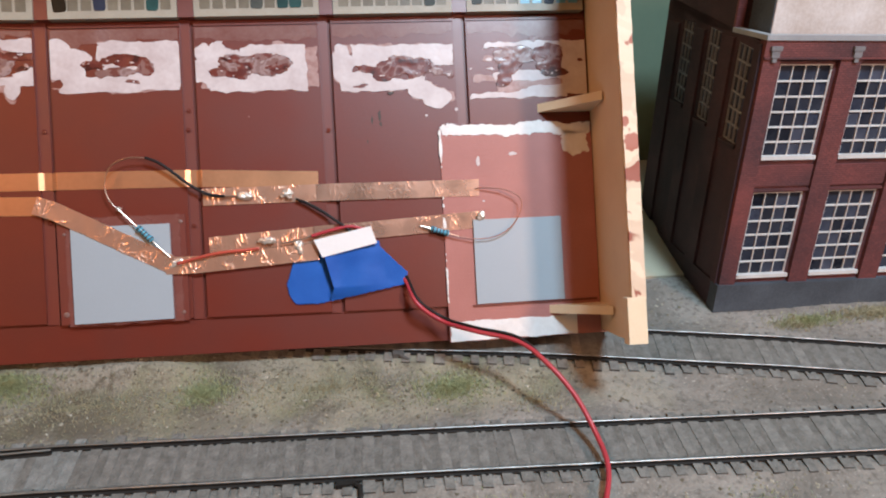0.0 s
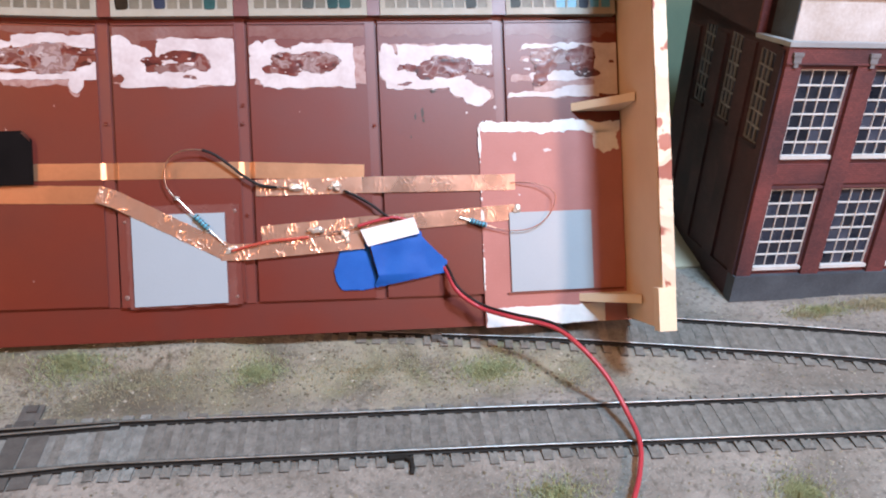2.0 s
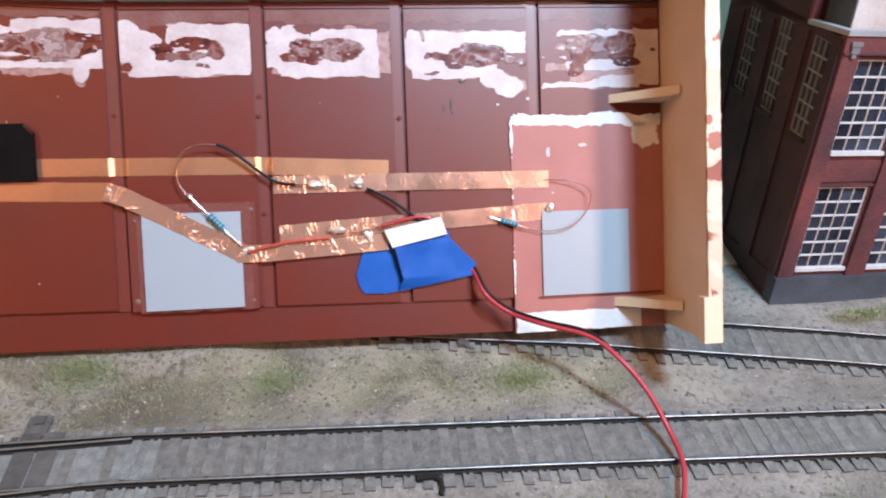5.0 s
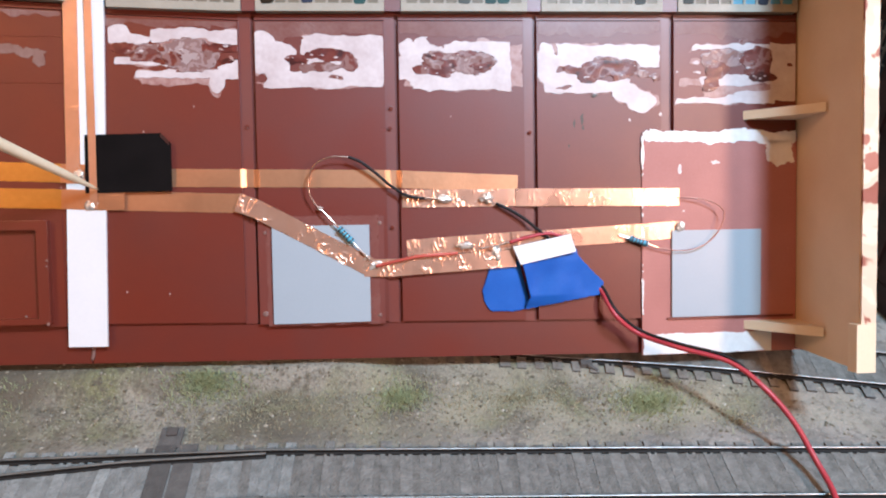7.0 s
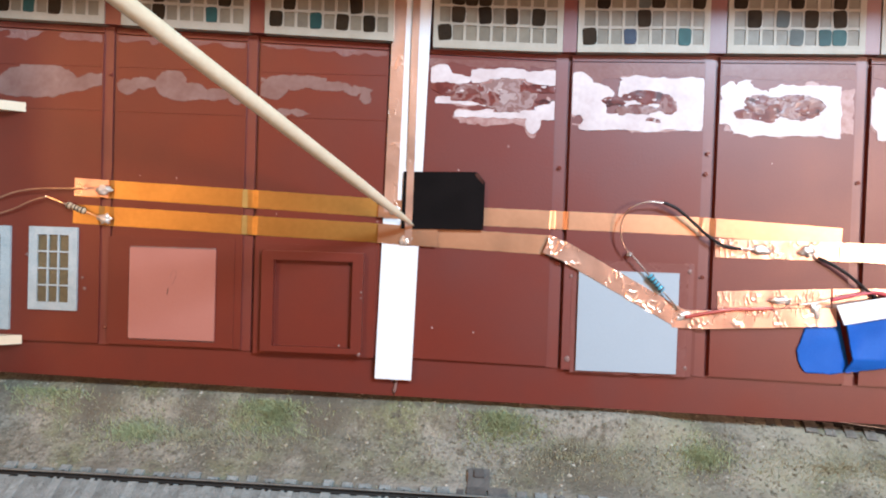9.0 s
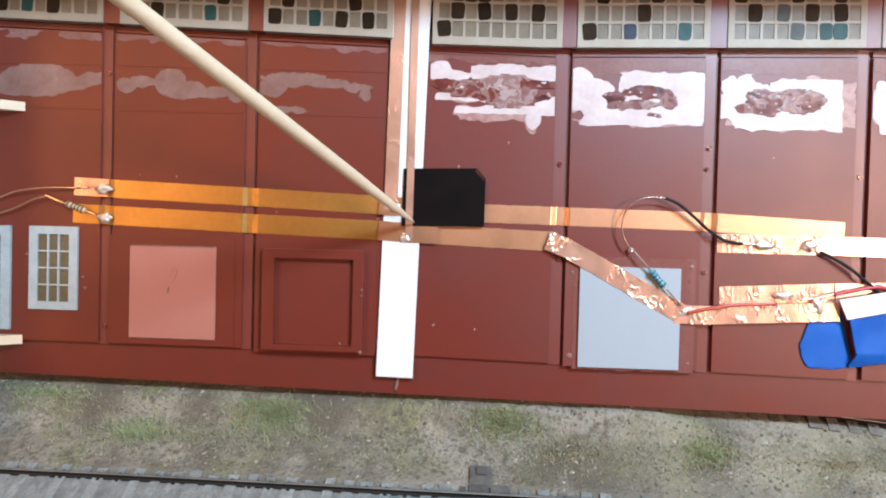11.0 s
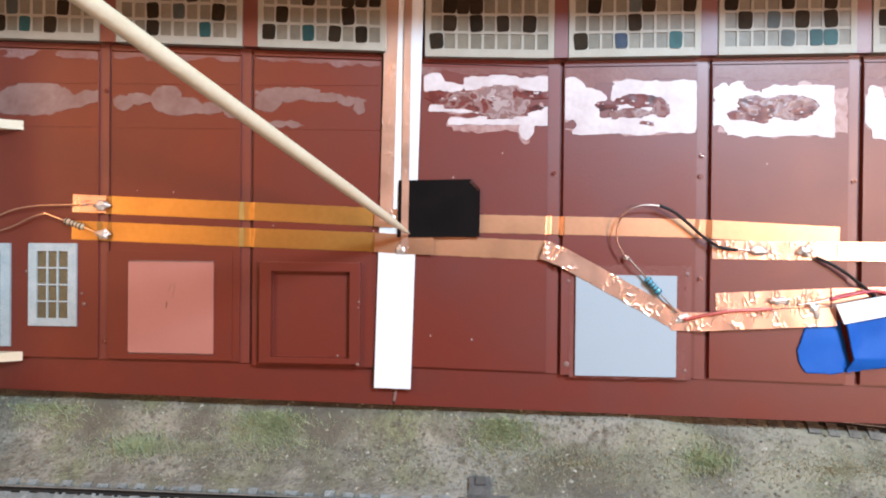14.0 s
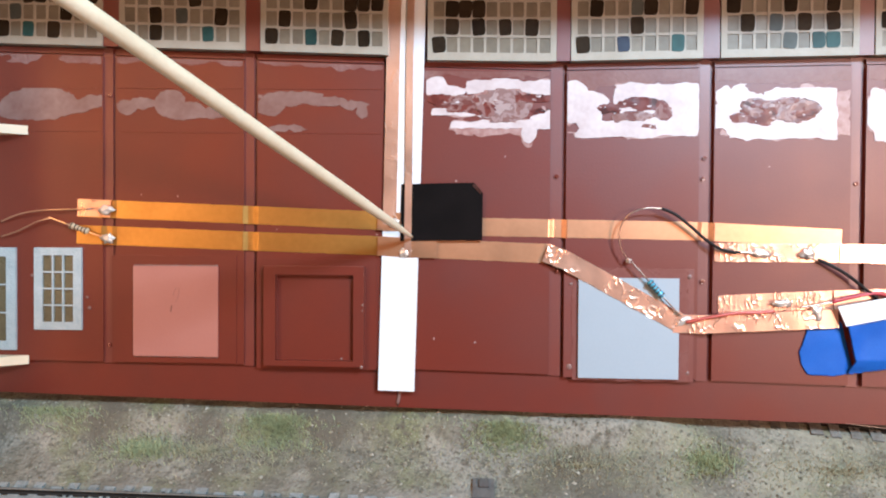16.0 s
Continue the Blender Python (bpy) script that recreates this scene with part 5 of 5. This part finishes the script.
# ---------------------------------------------------------------- gravel and static grass
def crumb_material():
    """Loose crumbs, each with a tone of its own from dark cinder over brown to pale stone."""
    m = bpy.data.materials.new("loose_crumbs")
    m.use_nodes = True
    n, li = m.node_tree.nodes, m.node_tree.links
    geo, ramp = n.new("ShaderNodeNewGeometry"), n.new("ShaderNodeValToRGB")
    stops = ramp.color_ramp.elements
    stops[0].position, stops[0].color = 0.0, (0.115, 0.100, 0.075, 1)
    stops[1].position, stops[1].color = 1.0, (0.440, 0.410, 0.350, 1)
    for at, col in ((0.20, (0.125, 0.110, 0.082)), (0.55, (0.185, 0.166, 0.122)), (0.85, (0.270, 0.245, 0.190)), (0.96, (0.330, 0.302, 0.245))):
        stops.new(at).color = (*col, 1)
    li.new(geo.outputs["Random Per Island"], ramp.inputs["Fac"])
    li.new(ramp.outputs["Color"], n["Principled BSDF"].inputs["Base Color"])
    n["Principled BSDF"].inputs["Roughness"].default_value = 0.9
    n["Principled BSDF"].inputs["Specular IOR Level"].default_value = 0.25
    return m


def gravel():
    rnd = random.Random(5)
    verts, faces = [], []
    for _ in range(36000):
        x, y = rnd.uniform(-205, 325), rnd.uniform(-98, 44)
        gap = track_gap(x, y)
        if gap < 14 and rnd.random() < 0.85:
            continue
        # litter lies thick in drifts and thin between them
        drift = noise.noise(Vector((x / 22, y / 12, 4))) + 0.5 * noise.noise(Vector((x / 6, y / 6, 8)))
        if drift + (0.25 if -20 < x < 150 and y > -24 else 0.0) < rnd.uniform(-0.5, 0.55):
            continue
        if (x > 175 or y < -26) and rnd.random() < 0.72:
            continue
        r = 0.20 + 0.72 * rnd.random() ** 2.3
        z = ground_height(x, y)
        n = len(verts)
        for k in range(4):
            a = k * math.pi / 2 + rnd.uniform(-0.5, 0.5)
            verts.append((MM * (x + r * math.cos(a)), MM * (y + r * math.sin(a)), MM * (z - 0.1 + 0.3 * r * rnd.random())))
        verts.append((MM * (x + 0.3 * r * rnd.uniform(-1, 1)), MM * (y + 0.3 * r * rnd.uniform(-1, 1)), MM * (z + r * rnd.uniform(0.3, 0.75))))
        faces += [(n, n + 1, n + 4), (n + 1, n + 2, n + 4), (n + 2, n + 3, n + 4), (n + 3, n, n + 4)]
    me = bpy.data.meshes.new("gravel")
    me.from_pydata(verts, [], faces)
    me.materials.append(crumb_material())
    tagged(new("gravel", me), "fine loose grey and brown gravel on dirt", "gravel", kind="stuff")


def grass(name, spots, mat, label, seed):
    rnd = random.Random(seed)
    verts, faces = [], []
    for sx, sy, rx, ry, count, tall in spots:
        for _ in range(int(count * 1.7)):
            a, d = rnd.uniform(0, 6.283), abs(rnd.gauss(0, 0.56))
            x, y = sx + rx * d * math.cos(a) + rnd.gauss(0, 0.8), sy + ry * d * math.sin(a) + rnd.gauss(0, 0.5)
            if y > 45.5 or (-215 < x < 185 and y > 0.515 * foot(x) - 1.0):
                continue
            z, h = ground_height(x, y), 0.72 * tall * rnd.uniform(0.35, 1.15)
            lx, ly = rnd.gauss(0, 0.55) * h, rnd.gauss(0, 0.55) * h
            w, t = rnd.uniform(0.06, 0.14), rnd.uniform(0, 3.14)
            wx, wy = w * math.cos(t), w * math.sin(t)
            n = len(verts)
            for px, py, pz in ((x - wx, y - wy, z - 0.2), (x + wx, y + wy, z - 0.2), (x + lx * 0.45 + wx * 0.7, y + ly * 0.45 + wy * 0.7, z + h * 0.6), (x + lx * 0.45 - wx * 0.7, y + ly * 0.45 - wy * 0.7, z + h * 0.6), (x + lx, y + ly, z + h * 0.95)):
                verts.append((px * MM, py * MM, pz * MM))
            faces += [(n, n + 1, n + 2, n + 3), (n + 3, n + 2, n + 4)]
    me = bpy.data.meshes.new(name)
    me.from_pydata(verts, [], faces)
    me.materials.append(mat)
    tagged(new(name, me), label, "grass", kind="stuff")


gravel()
grass("green_grass", [(-22, 2, 15, 7, 2000, 3.0), (41, -5, 11, 7, 1300, 2.6), (123, -12, 16, 8, 2000, 2.6), (-174, 8, 17, 8, 2600, 3.1), (-97, 2, 14, 8, 2600, 3.0), (-140, -6, 14, 6, 1100, 3.2), (132, -68, 15, 8, 1200, 2.6), (206, -77, 11, 9, 1400, 3.0), (268, 10, 16, 4, 1100, 2.6), (300, -60, 10, 8, 300, 2.4)], GRASS, "short tufts of green static grass in dirt", 3)
grass("dry_grass", [(300, 11, 20, 5, 3200, 2.2), (330, 6, 16, 5, 1500, 2.2), (262, 8, 12, 4, 700, 2.0), (80, -8, 70, 14, 2400, 1.5), (0, -8, 80, 14, 2400, 1.6), (-120, -6, 45, 9, 2200, 2.0), (150, -22, 16, 7, 300, 1.6), (110, -78, 26, 5, 300, 1.6)], GRASS_DRY, "sparse tufts of dry straw-coloured static grass", 4)

# ---------------------------------------------------------------- the brick building beside the shell
house = thing("brick_building", "weathered dark-red brick model factory building with white-sashed windows", "model building", (0, 0, 0), HOUSE)
WIDE, DEEP, TALL, COL0, COLP, COLW = 100.0, 77.0, 104.6, 7.7, 30.8, 20.4
LOWS, HIGHS = (14.0, 49.0), (62.3, 96.3)
# front wall, built round its openings
cols = [COL0 + COLP * k for k in range(3)]
bm = lattice(bmesh.new(), [0.0] + [v for c in cols for v in (c, c + COLW)] + [WIDE], [11.4, *LOWS, *HIGHS, TALL], is_bar, 1.6, 4.0, lambda x, y, z: (x, z, y))
part("front_wall", bm, BRICK, house, "dark red brick front wall")
for k in range(len(cols) + 1):
    a = 0.0 if k == 0 else cols[k - 1] + COLW + 1.2
    b = cols[k] - 1.2 if k < len(cols) else WIDE
    part("pilaster", rounded(box(bmesh.new(), a, b, 0.0, 1.7, 11.4, 100.0), 0.2, 1), BRICK, house)
part("frieze", rounded(box(bmesh.new(), -0.2, WIDE, -0.2, 1.7, 98.8, TALL), 0.2, 1), BRICK, house)
for c in cols:
    part("lintel", rounded(box(bmesh.new(), c - 1.2, c + COLW + 1.2, 0.7, 1.7, 49.6, 50.6), 0.1, 1), BRICK, house)
    part("spandrel", rounded(box(bmesh.new(), c - 1.0, c + COLW + 1.0, 0.9, 1.7, 51.6, 59.6), 0.1, 1), BRICK, house)
# side and back walls
SIDE_WINDOWS = [(7.2, 17.6), (30.6, 40.0), (52.8, 62.6)]


def on_side(x, y, z):
    """A place in the side wall, whose courses rise with the lie of the land."""
    return (z, x, y + (0.117 * (x - 12.0) if y > 60 else 0.0))


# side brick is coloured darker to carry the shade
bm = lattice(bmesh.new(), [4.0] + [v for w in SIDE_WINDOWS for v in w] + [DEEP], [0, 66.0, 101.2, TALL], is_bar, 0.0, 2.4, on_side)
part("side_wall", bm, BRICK_SHADED, house, "brick side wall, darkened for shade")
part("raised_side_wall", box(bmesh.new(), 0, 2.4, 22.4, 53.0, TALL, 150.0), BRICK_SHADED, house, "taller brick wall section, darkened for shade")
part("back_side_wall", box(bmesh.new(), 0, 2.4, 53.0, DEEP, TALL, 117.5), BRICK_SHADED, house)
part("side_coping", rounded(box(bmesh.new(), -0.6, 3.0, 53.0, DEEP + 2.8, 117.5, 119.0), 0.2, 1), CORNICE, house, "grey painted coping")
part("back_wall", box(bmesh.new(), 0, WIDE, DEEP, DEEP + 2.4, 0, 117.5), BRICK_SHADED, house)
part("end_wall", box(bmesh.new(), WIDE, WIDE + 2.4, 0, DEEP + 2.4, 0, TALL), BRICK_SHADED, house)
part("roof", box(bmesh.new(), 2.4, WIDE, 4.0, DEEP, TALL - 3, TALL - 1.6), CORNICE, house, "flat grey roof")
part("tower_front", box(bmesh.new(), 2.4, 30, 22.4, 24.4, TALL - 2, 150), BRICK_SHADED, house)
part("plinth", rounded(box(bmesh.new(), -0.8, WIDE + 0.5, -0.8, 5.0, -0.4, 11.4), 0.3, 1), PLINTH, house, "slate grey painted plinth")
part("side_plinth", rounded(box(bmesh.new(), -0.8, 4.0, 5.0, DEEP, -0.4, 11.4), 0.3, 1), BRICK_SHADED, house)
part("cornice", rounded(box(bmesh.new(), -0.6, WIDE + 1, -0.8, 3.0, TALL, TALL + 1.7), 0.3, 2), CORNICE, house, "pale grey painted cornice")
part("cornice", rounded(box(bmesh.new(), -0.6, 3.0, 3.0, 22.4, TALL, TALL + 1.7), 0.3, 2), CORNICE, house, "pale grey painted cornice")
part("coping", rounded(box(bmesh.new(), -0.2, 2.9, 21.8, 23.2, TALL + 1.7, 150), 0.2, 1), BRICK, house)
BRACKET = material("dull_grey_bracket_paint", (0.20, 0.20, 0.215), (0.13, 0.13, 0.14), rough=0.6, grain=1200, spread=200, bump=0.3)
for c in (3.6, 34.6, 65.2, 95.0):
    bm = box(bmesh.new(), c - 2.0, c + 2.0, -1.2, 0.0, 101.2, 102.6)
    box(bm, c - 1.5, c + 1.5, -1.0, 0.0, 98.8, 101.2)
    box(bm, c - 0.8, c + 0.8, -0.8, 0.0, 97.2, 98.8)
    part("bracket", rounded(bm, 0.2, 1), BRACKET, house, "stepped grey cornice bracket")
part("roof_box", rounded(box(bmesh.new(), 4.6, 96.0, 6.0, 20.0, TALL - 1.6, 121.3), 0.5, 2), ROOFBOX, house, "weathered white roof box")
# dark plate added over the box's unlit end to paint its shade
part("box_end", box(bmesh.new(), 4.2, 4.58, 6.4, 20.4, TALL - 1.6, 121.3), PLINTH, house, "end of the roof box, dark plate for its shade")
part("box_lid", rounded(box(bmesh.new(), 3.2, 97.0, 5.0, 21.0, 121.3, 124.6), 0.5, 2), ROOFBOX, house, "white roof box lid")
part("upper_roof_box", rounded(box(bmesh.new(), 4.2, 96.0, 6.6, 20.0, 124.6, 150.0), 0.5, 2), ROOFBOX, house, "weathered white upper roof box")
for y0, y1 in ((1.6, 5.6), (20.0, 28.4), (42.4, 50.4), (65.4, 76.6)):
    part("side_pilaster", rounded(box(bmesh.new(), -1.0, 0.0, y0, y1, 11.4, 103.0), 0.2, 1), BRICK_SHADED, house)
part("string_course", rounded(box(bmesh.new(), 0.0, WIDE, -0.6, 0.0, 98.2, 98.9), 0.15, 1), BRICK, house)


def sash_window(x0, x1, z0, z1, cols_, rows_, frame_mat, name="window", depth=2.0):
    """A many-paned steel window with a sill, in the front wall."""
    bm = lattice(bmesh.new(), bars(x0, x1, cols_, 0.5, 0.30), bars(z0, z1, rows_, 0.5, 0.62), is_bar, depth, depth + 0.8, lambda x, y, z: (x, z, y))
    win = part(name, bm, frame_mat, house, "white-painted many-paned window")
    part("window_sill", rounded(box(bmesh.new(), x0 - 0.6, x1 + 0.6, depth - 1.6, depth + 0.8, z0 - 0.4, z0 + 1.0), 0.15, 1), frame_mat, win)
    me = piece_mesh("pane", box(bmesh.new(), 0, (x1 - x0) / cols_, 0, 0.15, 0, (z1 - z0) / rows_), GLAZING)
    for i in range(cols_):
        for j in range(rows_):
            shared("pane", me, win, x0 + (x1 - x0) * i / cols_, depth + 0.55, z0 + (z1 - z0) * j / rows_)


for c in cols:
    for z0, z1 in (LOWS, HIGHS):
        sash_window(c, c + COLW, z0, z1, 4, 6, SASH_WHITE)
# sash paint with the side's shade mixed into its colour
SASH_SHADED = material("shaded_sash_paint", (0.26, 0.26, 0.265), (0.16, 0.155, 0.16), rough=0.6, grain=1200, spread=120, bump=0.1)
for y0, y1 in SIDE_WINDOWS:
    bm = lattice(bmesh.new(), bars(y0, y1, 3, 0.4, 0.45), bars(66.0, 101.2, 6, 0.4, 0.55), is_bar, 0.3, 1.3, on_side)
    win = part("window", bm, SASH_SHADED, house, "many-paned side window, sashes darkened for shade")
    rise = 0.117 * ((y0 + y1) / 2 - 12.0)
    part("window_sill", box(bmesh.new(), -1.2, 1.3, y0 - 0.8, y1 + 0.8, 64.6 + rise, 66.0 + rise), BRICK_SHADED, win)
    me = piece_mesh("pane", box(bmesh.new(), 0, 0.15, 0, (y1 - y0) / 3, 0, 35.2 / 6), GLAZING)
    for i in range(3):
        for j in range(6):
            shared("pane", me, win, 1.1, y0 + (y1 - y0) * i / 3, 66.0 + rise + 35.2 * j / 6)
